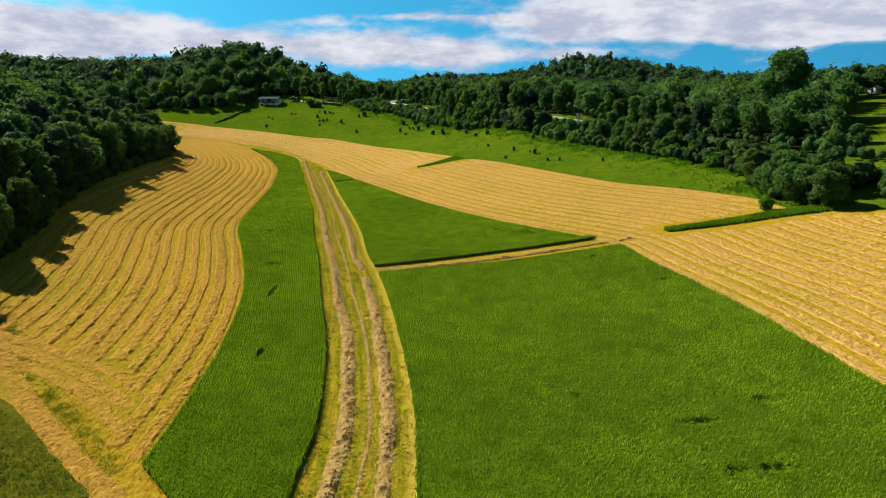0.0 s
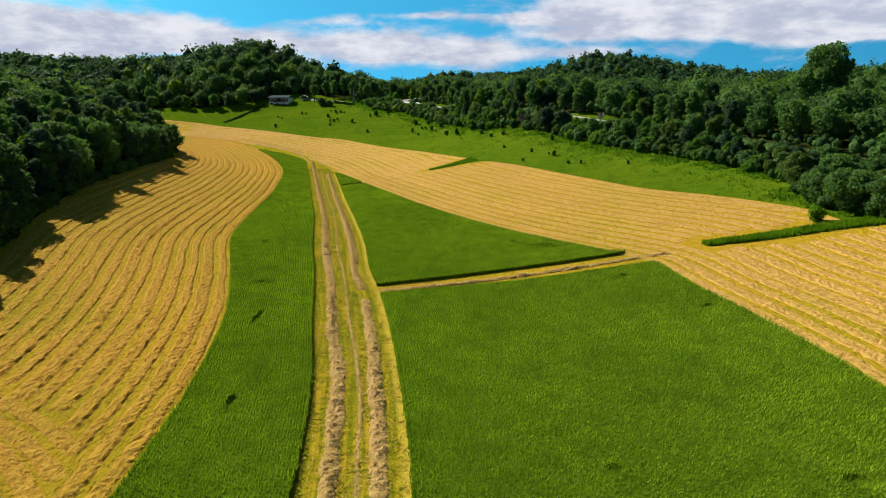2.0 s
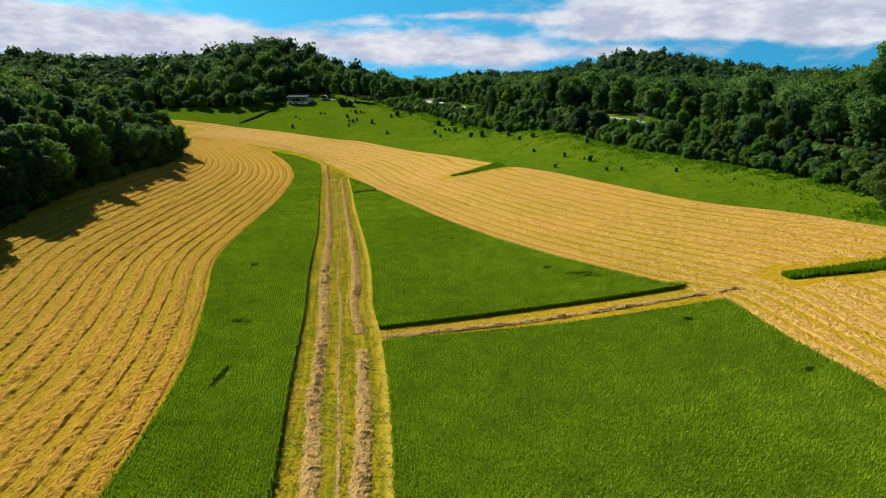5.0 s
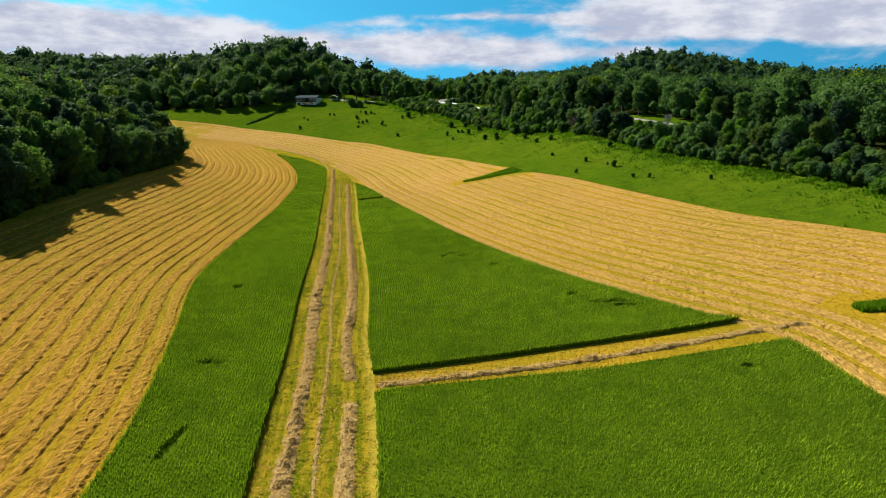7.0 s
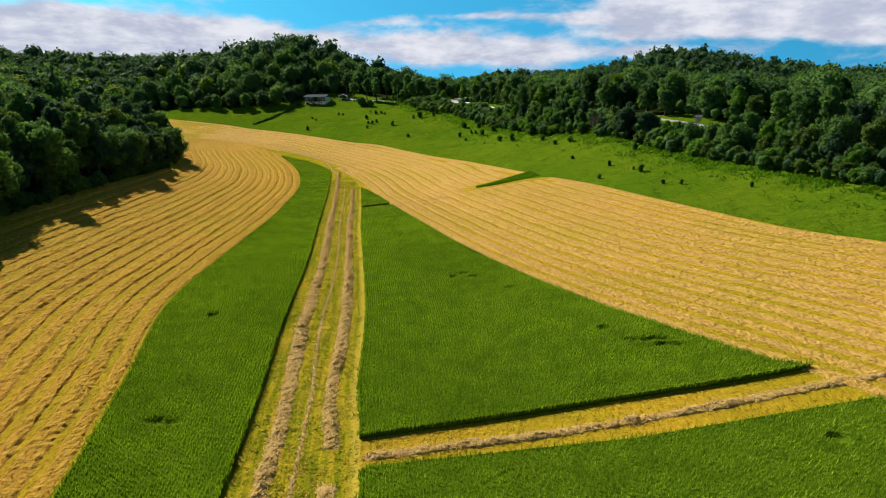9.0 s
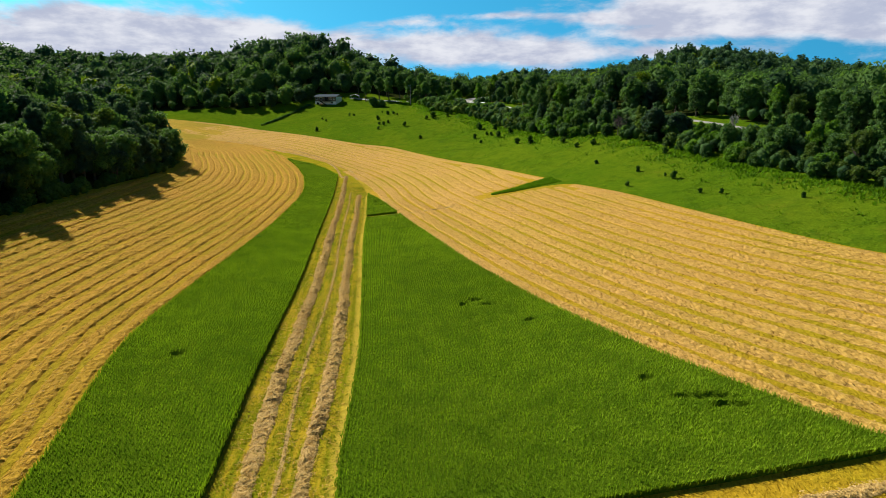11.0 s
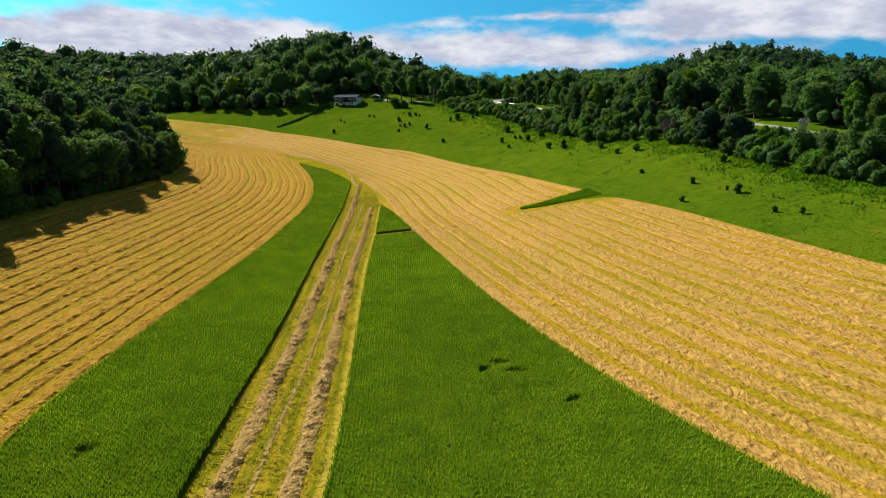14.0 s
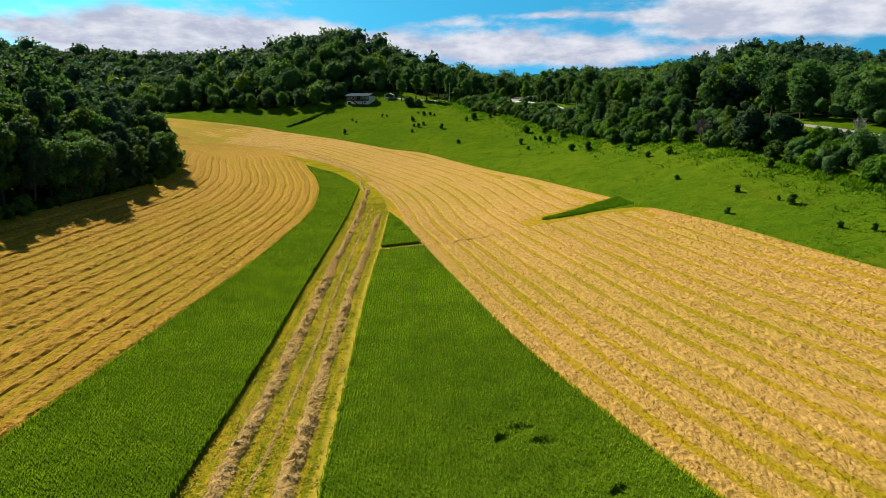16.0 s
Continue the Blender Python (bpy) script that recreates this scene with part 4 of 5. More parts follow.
shrubs = [make_tree("shrub", 60 + i, 3.4, w, 0.1, m, "dense rounded green shrub at the wood's edge", "shrub", "edge shrubs", lobes=14, count=800, size=0.24, girth=0.06)
          for i, (w, m) in enumerate(((2.2, M_leaf), (2.6, M_bright), (1.9, M_olive)))]
for m in shrubs:
    m.name = "shrub"

# the dark wood beside the field of straw
spots, low = [], []
edge = smooth_line(LINE_W[:-1], 1.0)
nn = -normals_of(edge)
for row, (o, step) in enumerate(((1.5, 5.0), (7.5, 6.0), (15, 7.5), (24, 9.0))):
    for i in np.arange(20 + row, len(edge) - 2, step):
        p = edge[int(i)] + nn[int(i)] * (o + RNG.uniform(-1.8, 1.8)) + RNG.normal(0, 0.8, 2)
        if inside(p[:1], p[1:], STUBBLE)[0]:
            continue
        spots.append((p[0], p[1], (0.82 if row == 0 else 1.04) * float(RNG.uniform(0.7, 1.25))))
for i in np.arange(20, len(edge), 3.4):
    p = edge[int(i)] + nn[int(i)] * RNG.uniform(-0.8, 1.2)
    low.append((p[0], p[1], float(RNG.uniform(0.6, 1.15))))
place([models[i] for i in (0, 2, 2, 3, 4, 5, 2)], spots)
place(shrubs[:1] + shrubs[2:], low)

# the wood on the hillside, above the meadow
spots, low = [], []
edge = smooth_line(LINE_G[:15], 1.0)
nn = normals_of(edge)
for row, (o, step) in enumerate(((2.0, 3.6), (5.5, 4.6), (10.5, 6.2), (17.5, 7.0), (25, 8.0), (34, 9.0))):
    for i in np.arange(2 + row, len(edge) - 1, step):
        p = edge[int(i)] + nn[int(i)] * (o + RNG.uniform(-1.4, 1.4)) + RNG.normal(0, 0.6, 2)
        x, y = float(p[0]), float(p[1])
        gap = 200 < y < 224 or 300 < y < 358                                     # low growth below the open stretch of road
        if not clear_of_road(x, y, 5.5) or sight_gap(x, y):
            continue
        above = height(x, y) > height(*ROAD[np.argmin(np.hypot(*(ROAD - p).T))]) + 0.4
        if row == 0 or (gap and not above and row < 4):
            low.append((x, y, float(RNG.uniform(0.75, 1.35)) * (1.15 if row else 0.9)))
        elif row == 1:
            (low if RNG.uniform() < 0.55 else spots).append((x, y, float(RNG.uniform(0.95, 1.3))))
            if spots and spots[-1][:2] == (x, y):
                spots[-1] = (x, y, float(RNG.uniform(0.38, 0.55)))
        else:
            tallness = (0.55, 0.70, 0.84, 0.90)[row - 2]
            spots.append((x, y, tallness * float(RNG.uniform(0.75, 1.2)) * (0.8 if y > 290 and row == 2 else 1.0)))
# thicket on the valley side of the road, open at two stretches
thicket = []
rl = smooth_line(ROAD[::6], 2.0)
rn = -normals_of(rl)
for p, q in zip(rl, rn):
    if not (208 < p[1] < 218 or 88 < p[1] < 96 or 331 < p[1] < 339 or 347 < p[1] < 352) and p[1] < 395:
        for o in (6.0, 8.6):
            w = p + q * (o + RNG.uniform(-0.5, 0.9))
            if not inside(w[:1], w[1:], OPEN_LAND)[0]:
                thicket.append((w[0], w[1], float(RNG.uniform(0.26, 0.42))))
spots = [(x, y, kept_low(x, y, s, 12.5, 4.5)) for x, y, s in spots]
low = [(x, y, kept_low(x, y, s, 3.4, 2.2)) for x, y, s in low]
place(models, [q for q in spots if q[2] > 0.2])
place(shrubs, low)
for m in models + shrubs:
    drop(m)


def one_tree(name, x, y, tall, wide, base, leaf, label, seed, **more):
    t = make_tree(name, seed, tall, wide, base, leaf, label, **more)
    t.matrix_basis = at(x, y, seed * 1.3)
    return t


one_tree("tree", 134, 184, 26, 11.5, 4, M_leaf, "towering broadleaf tree with a broad crown above the wood", 81, flat=0.95, lobes=26, count=8000, size=0.46)
one_tree("tree", 130, 205, 14, 5.2, 2, M_yellow, "bright yellow-green tree among darker woodland", 82)
one_tree("tree", 25.6, 372, 13, 6.0, 3, M_yellow, "yellow-green tree with a thin spreading crown beside the road", 83)
one_tree("tree", 50, 268, 12.5, 4.6, 1.5, M_yellow, "yellow-green tree with a pointed crown on the hillside", 84)
one_tree("tree", 43.5, 212, 8.6, 4.6, 0.4, M_blue, "dark blue-green tree with a low dense crown", 85, count=3000)
one_tree("tree", 49, 207, 7.0, 3.6, 0.3, M_blue, "smaller dark blue-green tree with a dense crown", 86)
one_tree("tree", 81, 80, 8.0, 5.2, 0.2, M_leaf, "wide bushy green tree on the field corner", 87, lobes=24, count=5000, size=0.26)
one_tree("tree", 83.5, 73.5, 7.5, 4.2, 0.2, M_leaf, "bushy green tree beside the straw field", 88, lobes=22, count=4500, size=0.26)
one_tree("tree", 79, 88, 7.5, 4.4, 0.2, M_leaf, "bushy green tree at the meadow's corner", 89, lobes=20, count=3800, size=0.26)
for i, (x, y, h, w) in enumerate(((88.5, 80.5, 7.2, 4.4), (94, 83, 5.2, 3.6), (84.5, 92, 8.5, 4.6), (81, 100, 8.2, 4.4), (90, 95, 7.0, 4.2), (99, 85.5, 5.0, 3.4))):
    one_tree("tree", x, y, h, w, 0.2, M_leaf if i % 3 else M_olive, "bushy green tree in the thicket below the road", 190 + i, lobes=18, count=2800, size=0.28)
for i, (x, y, h) in enumerate(((-115, 405, 9), (-120, 400, 8.5), (-128, 397, 9.5), (-136, 396, 9), (-108, 413, 10), (-98, 418, 11), (-146, 396, 9), (-155, 398, 9), (-165, 398, 8.5))):
    one_tree("tree", x, y, h, 4.2, 0.6, M_blue if i % 2 else M_leaf, "dark green tree at the wood's edge behind the lawn", 230 + i, count=1100, lobes=15, size=0.42)
for i, (x, y, h) in enumerate(((193, 222, 11.5), (203, 226, 12.5), (185, 224, 10.5))):
    one_tree("tree", x, y, h, 5.6, 4.2, M_leaf, "spreading green tree with a bare trunk before the cottage", 210 + i, count=1500, lobes=14)
one_tree("shrub", 72.6, 76.6, 2.6, 1.9, 0.1, M_hedge, "low leafy shrub standing in the grass hedge", 90, category="shrub", lobes=8, count=900, size=0.17, girth=0.05)
one_tree("tree", -92, 108, 12, 3.8, 5.0, M_hedge, "slender tree with pale bark and a thin light crown", 91, bark=M_pale, count=520, lobes=9)
one_tree("tree", -89, 101, 11, 3.4, 5.0, M_hedge, "slender pale-barked tree with sparse leaves", 92, bark=M_pale, count=460, lobes=8)
for i, (x, y, h) in enumerate(((-80, 398, 11), (-73, 402, 13), (-66, 396, 14), (-61, 404, 15), (-54, 394, 14), (-48, 402, 15), (-88, 414, 13), (-70, 412, 15), (-40, 398, 13), (-44, 388, 12))):
    one_tree("tree", x, y, h, 3.9, 4.6, M_leaf, "tall lawn tree with a bare lower trunk beside the drive", 100 + i, count=900, lobes=12, size=0.40)
for i, (x, y, h, w) in enumerate(((-72.5, 384, 5.2, 3.8), (-67.5, 382, 3.6, 3.0), (-41, 372, 5.5, 3.6), (-37, 367, 6.0, 3.8), (-33, 362, 6.0, 3.6))):
    one_tree("shrub", x, y, h, w, 0.1, M_leaf, "large round green shrub at the edge of the lawn", 120 + i, category="shrub", lobes=10, count=800, size=0.34, girth=0.1)


def bare_shrub(x, y, tall, wide, seed, material, label):
    """A leafless shrub of forking twigs."""
    r = np.random.default_rng(seed)
    pieces = []
    for i in range(9):
        a, q = r.uniform(0, 6.28), r.uniform(0.25, 0.6) * wide
        p0 = np.array([r.normal(0, 0.15), r.normal(0, 0.15), -0.2])
        p1 = p0 + (math.cos(a) * q * 0.4, math.sin(a) * q * 0.4, tall * r.uniform(0.4, 0.55))
        p2 = p0 + (math.cos(a) * q, math.sin(a) * q, tall * r.uniform(0.75, 1.0))
        pieces.append(tube([p0, p1, p2], [0.10, 0.07, 0.02], 5))
        for j in range(14):
            s = p1 + (p2 - p1) * r.uniform(0, 1)
            e = s + r.normal(0, 0.22, 3) * wide + (0, 0, 0.12 * tall)
            m = (s + e) / 2 + r.normal(0, 0.1, 3)
            pieces.append(tube([s, m, e], [0.035, 0.025, 0.01], 3))
            for _ in range(3):
                t = m + r.normal(0, 0.16, 3) * wide
                pieces.append(tube([m, (m + t) / 2 + r.normal(0, 0.05, 3), t], [0.02, 0.016, 0.008], 3))
    v, f = stack(pieces)
    ob = tagged(new("bare_shrub", mesh_from("bare_shrub", v, f, [material])), label, "shrub")
    ob.matrix_basis = at(x, y)


bare_shrub(36, 224, 5.6, 3.4, 5, M_dead, "grey leafless shrub with fine twigs on the slope")
bare_shrub(63, 205, 4.5, 1.6, 6, M_pale, "pale dead tree with bare branches beside the road")
bare_shrub(72, 158, 4.0, 3.0, 7, M_dead, "grey leafless shrub among green thicket")

# small cedars and bushes dotted over the meadow: x, y, height
CEDARS = [(-91.2, 335, 2.3), (-96, 362, 1.2), (-92.5, 357, 1.1), (-81.5, 364, 1.7), (-79, 363, 1.3), (-62.9, 346.5, 2.6), (-64, 364, 1.2), (-59.8, 357.5, 2.3), (-56.9, 357.6, 1.7),
          (-54.3, 354, 1.4), (-59.9, 335, 1.4), (-57.5, 333, 1.9), (-55.7, 335.5, 1.7), (-58.2, 323.7, 1.6), (-45.9, 324.7, 2.3), (-36.4, 332, 2.2), (-33.4, 333, 3.2), (-26.2, 331, 1.8),
          (-24.8, 334, 2.6), (-34.2, 293.5, 1.7), (-9.5, 294, 3.0), (-10.5, 276, 2.1), (-5.9, 278.4, 1.5), (-4.1, 276, 1.6), (-1.2, 268.8, 2.6), (-7.6, 264.6, 1.3), (5.5, 249.4, 2.2),
          (9.8, 244.2, 2.9), (23.2, 222.2, 1.6), (27.9, 220.3, 2.2), (33.8, 181, 1.6), (29.3, 169, 1.3), (39.6, 170.2, 1.8), (38.4, 173, 1.0), (26, 197.2, 1.2), (41.4, 155.4, 1.1),
          (44.7, 152.6, 1.2), (43, 194, 2.0), (3, 272, 2.8), (56, 143, 1.3), (20, 233, 2.0), (-3, 288, 2.6)]
cedars = [make_tree("cedar_bush", 140 + i, 2.0, w, 0.05, M_cedar, "small dark green cedar bush standing in meadow grass", "bush", "meadow bushes", lobes=8, count=420, size=0.17, girth=0.04, flat=1.15)
          for i, w in enumerate((0.85, 1.05, 0.95))]
for i, (x, y, h) in enumerate(CEDARS):
    q = copy_thing(cedars[i % 3], at(x, y, i * 1.7, h / 2 * (1.0 if i % 4 else 1.1), h / 2 * 0.95))
    q.name = "cedar_bush"
for m in cedars:
    drop(m)

# far woods over the hills


def smooth_ball(fine):
    bm = bmesh.new()
    bmesh.ops.create_icosphere(bm, subdivisions=fine, radius=1.0)
    v = np.array([q.co[:] for q in bm.verts])
    f = np.array([[q.index for q in g.verts] for g in bm.faces])
    bm.free()
    return v, f


def build_woods(name, label, spots, size, per, seed, leaf=M_woods, fine=1, core=1.0):
    """Crowns joined into one mass: leaf sprays over lumpy heads of foliage."""
    r = np.random.default_rng(seed)
    x, y, s = spots.T
    n = len(x)
    z = height(x, y)
    ico = smooth_ball(fine)
    shape = np.stack([r.uniform(0.85, 1.15, n), r.uniform(0.85, 1.15, n), r.uniform(1.0, 1.4, n)], 1)
    waves = r.normal(0, 1, (n, 5, 3))
    waves *= (np.array([2.6, 3.4, 4.6, 5.8, 7.0]) / np.linalg.norm(waves, axis=2))[..., None]
    ph = r.uniform(0, 6.3, (n, 5))

    def lobed(d):
        """How far the crown bulges in the directions d, crown by crown."""
        q = np.sin(np.einsum("nmk,nwk->nmw", d, waves) + ph[:, None])
        return 0.97 + (q * np.array([0.11, 0.10, 0.085, 0.07, 0.055])).sum(-1)
    hub = np.stack([x, y, z + 6.0 * s], 1)
    d0 = np.broadcast_to(ico[0], (n, *ico[0].shape))
    cv = (hub[:, None] + d0 * (4.5 * core * s)[:, None, None] * lobed(d0)[..., None] * shape[:, None]).reshape(-1, 3)
    cf = (ico[1][None] + (np.arange(n) * len(ico[0]))[:, None, None]).reshape(-1, 3)
    d = r.normal(0, 1, (n, per, 3))
    d[..., 2] = np.abs(d[..., 2]) + r.uniform(-0.75, 0.1, (n, per))
    d /= np.linalg.norm(d, axis=2)[..., None]
    rr = 4.5 * s[:, None] * lobed(d) * r.uniform(0.80, 1.02, (n, per)) * r.choice([1.0, 1.0, 1.10], (n, per))
    c = hub[:, None] + d * rr[..., None] * shape[:, None]
    v, f = sprays(c.reshape(-1, 3), d.reshape(-1, 3), size * np.repeat(np.clip(s, 0.5, 2), per), r, 0.6)
    tint = np.clip(r.normal(0.42, 0.36, n), 0, 1)
    yellow = r.uniform(0, 1, n) < 0.022
    t = np.concatenate([np.repeat(tint, per * 3), np.repeat(tint, len(ico[0]))])
    me = mesh_from(name, np.vstack([v, cv]), np.vstack([f, cf + len(v)]), [leaf, M_yellow], {"tint": t}, np.concatenate([np.repeat(yellow.astype(int), per), np.repeat(yellow.astype(int), len(ico[1]))]), smooth=True)
    tagged(new(name, me), label, "woods", kind="stuff")


def forest_spots(x0, x1, y0, y1, step, keep):
    x, y = np.meshgrid(np.arange(x0, x1, step), np.arange(y0, y1, step))
    x, y = x.ravel() + RNG.uniform(-0.42, 0.42, x.size) * step, y.ravel() + RNG.uniform(-0.42, 0.42, x.size) * step
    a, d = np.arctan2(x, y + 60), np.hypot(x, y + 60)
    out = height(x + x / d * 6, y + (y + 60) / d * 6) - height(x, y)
    # keep to the camera's field of view and slopes not falling away from it
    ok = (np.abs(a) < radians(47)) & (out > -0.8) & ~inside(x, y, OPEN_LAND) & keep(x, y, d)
    ok &= (line_distance(x, y, ROAD[::4]) > 8) & ~sight_gap(x, y)
    ok &= line_distance(x, y, [(114, 108), (199, 230)]) > 8                       # trees cleared along the camera's line of sight to the cottage
    x, y = x[ok], y[ok]
    # leave out crowns that lie hidden behind a nearer ridge, as seen from the camera's path
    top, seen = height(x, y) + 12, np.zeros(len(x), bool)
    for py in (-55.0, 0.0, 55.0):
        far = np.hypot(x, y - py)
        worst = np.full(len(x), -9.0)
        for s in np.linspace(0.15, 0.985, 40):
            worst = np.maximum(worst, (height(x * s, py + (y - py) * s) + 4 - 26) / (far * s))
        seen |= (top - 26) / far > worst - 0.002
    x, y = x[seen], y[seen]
    return np.stack([x, y, np.clip(RNG.lognormal(-0.06, 0.27, len(x)), 0.5, 1.5)], 1)


edge_g = smooth_line(LINE_G[:15])
far_from_edges = lambda x, y: line_distance(x, y, edge_g[::4]) > 38
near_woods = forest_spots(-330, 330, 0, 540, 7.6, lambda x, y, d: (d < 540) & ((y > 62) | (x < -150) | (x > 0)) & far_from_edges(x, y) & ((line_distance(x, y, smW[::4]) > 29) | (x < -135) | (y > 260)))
gx, gy = np.meshgrid(np.arange(-45, 125, 3.7), np.arange(55, 385, 3.7))
gx, gy = gx.ravel() + RNG.uniform(-1.6, 1.6, gx.size), gy.ravel() + RNG.uniform(-1.6, 1.6, gx.size)
ok = ~inside(gx, gy, OPEN_LAND) & (line_distance(gx, gy, smG[::4]) < 36) & (line_distance(gx, gy, ROAD[::2]) > 6.5) & ~sight_gap(gx, gy)
thicket += list(zip(gx[ok], gy[ok], RNG.uniform(0.20, 0.36, ok.sum())))
thicket = [(x, y, kept_low(x, y, s, 11.5, 4.5)) for x, y, s in thicket if 190 < y or y < 100] + [q for q in thicket if 100 <= q[1] <= 190]
build_woods("thicket", "tangled green thicket below the hillside road", np.array(thicket), 0.42, 60, 4)
near_woods[near_woods[:, 0] > 0, 2] *= 0.88
for q in near_woods:
    if -60 < q[0] < 90 and q[1] < 395:
        q[2] = kept_low(*q, 11.5, 4.5)
house_side = line_distance(near_woods[:, 0], near_woods[:, 1], smG[::4])
near_woods[:, 2] *= np.where(near_woods[:, 0] < -60, np.clip(house_side / 18, 0.72, 1), 1)
close = (np.hypot(near_woods[:, 0], near_woods[:, 1] - 30) < 300) & (near_woods[:, 1] > 60)
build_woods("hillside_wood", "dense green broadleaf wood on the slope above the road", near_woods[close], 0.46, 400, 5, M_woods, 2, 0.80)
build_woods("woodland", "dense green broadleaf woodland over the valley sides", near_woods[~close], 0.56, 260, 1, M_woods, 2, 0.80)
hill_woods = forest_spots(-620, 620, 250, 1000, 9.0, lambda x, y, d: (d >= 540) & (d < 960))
build_woods("hill_woods", "dark green wooded hills with a ragged skyline", hill_woods, 0.95, 80, 2, M_hazy_hill, 1, 0.82)
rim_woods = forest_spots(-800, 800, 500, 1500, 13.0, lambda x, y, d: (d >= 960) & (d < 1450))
rim_woods[:, 2] *= 1.4
build_woods("far_woods", "distant wooded ridge beneath the clouds", rim_woods, 0.9, 20, 3, M_hazy_hill)

# ---------------------------------------------------------------- hedges of rank grass, meadow tufts


def tufts(pts, tall, rng, blades=4, wide=0.06, lean=0.3):
    n = len(pts)
    z = height(pts[:, 0], pts[:, 1])
    h = tall * rng.uniform(0.45, 1.15, n)
    out = []
    for _ in range(blades):
        a = rng.uniform(0, 6.283, n)
        dx, dy = np.cos(a), np.sin(a)
        w = wide * rng.uniform(0.7, 1.4, n)
        b = np.column_stack([pts + rng.normal(0, 0.12, pts.shape), z - 0.03])
        sv = np.column_stack([-dy * w, dx * w, 0 * w])
        tip = np.column_stack([b[:, 0] + dx * h * lean, b[:, 1] + dy * h * lean, z + h])
        out.append(np.stack([b - sv, b + sv, tip], 1).reshape(-1, 3))
    v = np.vstack(out)
    return v, np.arange(len(v)).reshape(-1, 3)


def build_hedge(line, width, tall, label, seed, dense=26, start=0.6, leaf=None):
    r = np.random.default_rng(seed)
    line = smooth_line(line, 0.5)
    nn = normals_of(line)
    n = int(len(line) * 0.5 * width * dense)
    i = r.integers(0, len(line), n)
    grow = start + (1 - start) * i / len(line)
    p = line[i] + nn[i] * (r.uniform(-0.5, 0.5, n) * width * grow)[:, None] + r.normal(0, 0.15, (n, 2))
    v, f = tufts(p, tall, r, 4, 0.10, 0.25)
    tint = np.tile(np.repeat(np.clip(vnoise(p[:, 0], p[:, 1], 2.0, seed), 0, 1), 3), 4)
    # a shaded mound inside
    u = np.linspace(-1, 1, 5)
    g = start + (1 - start) * np.linspace(0, 1, len(line))
    q = line[:, None] + nn[:, None] * (u[None, :, None] * (width * 0.46 * g)[:, None, None])
    z = height(q[..., 0], q[..., 1]) - 0.1 + tall * 0.66 * (1 - u ** 2)[None]
    a, b = np.meshgrid(np.arange(len(line) - 1), np.arange(4), indexing="ij")
    a, b = a.ravel(), b.ravel()
    mv = np.concatenate([q, z[..., None]], -1).reshape(-1, 3)
    q1, q2, q3, q4 = a * 5 + b, a * 5 + b + 1, (a + 1) * 5 + b + 1, (a + 1) * 5 + b
    mf = np.vstack([np.stack([q1, q2, q3], 1), np.stack([q1, q3, q4], 1)])
    me = mesh_from("grass_hedge", np.vstack([v, mv]), np.vstack([f, mf + len(v)]), [leaf or M_hedge, leaf or M_shaded_canopy], {"tint": np.concatenate([tint, np.zeros(len(mv))])},
                   np.concatenate([np.zeros(len(f), int), np.ones(len(mf), int)]))
    tagged(new("grass_hedge", me), label, "hedge", "grass hedges", "stuff")


build_hedge([(-1.0, 181.4), (3.5, 182.6), (7.5, 184.5), (11, 186.2), (14.5, 187.4)], 7.5, 0.48, "tongue of tall green grass reaching into the straw field", 1, 20, 0.12)
build_hedge([(49.5, 70.6), (57, 70.9), (64, 71.5), (75, 72.4), (88, 72)], 4.6, 0.75, "low hedge of tall green grass between straw fields", 2, 26, 0.40)
build_hedge([(-129, 361), (-121, 377), (-112.5, 395)], 1.0, 1.1, "dark narrow hedge running up to the lawn", 3, 40, 0.9, M_woods)


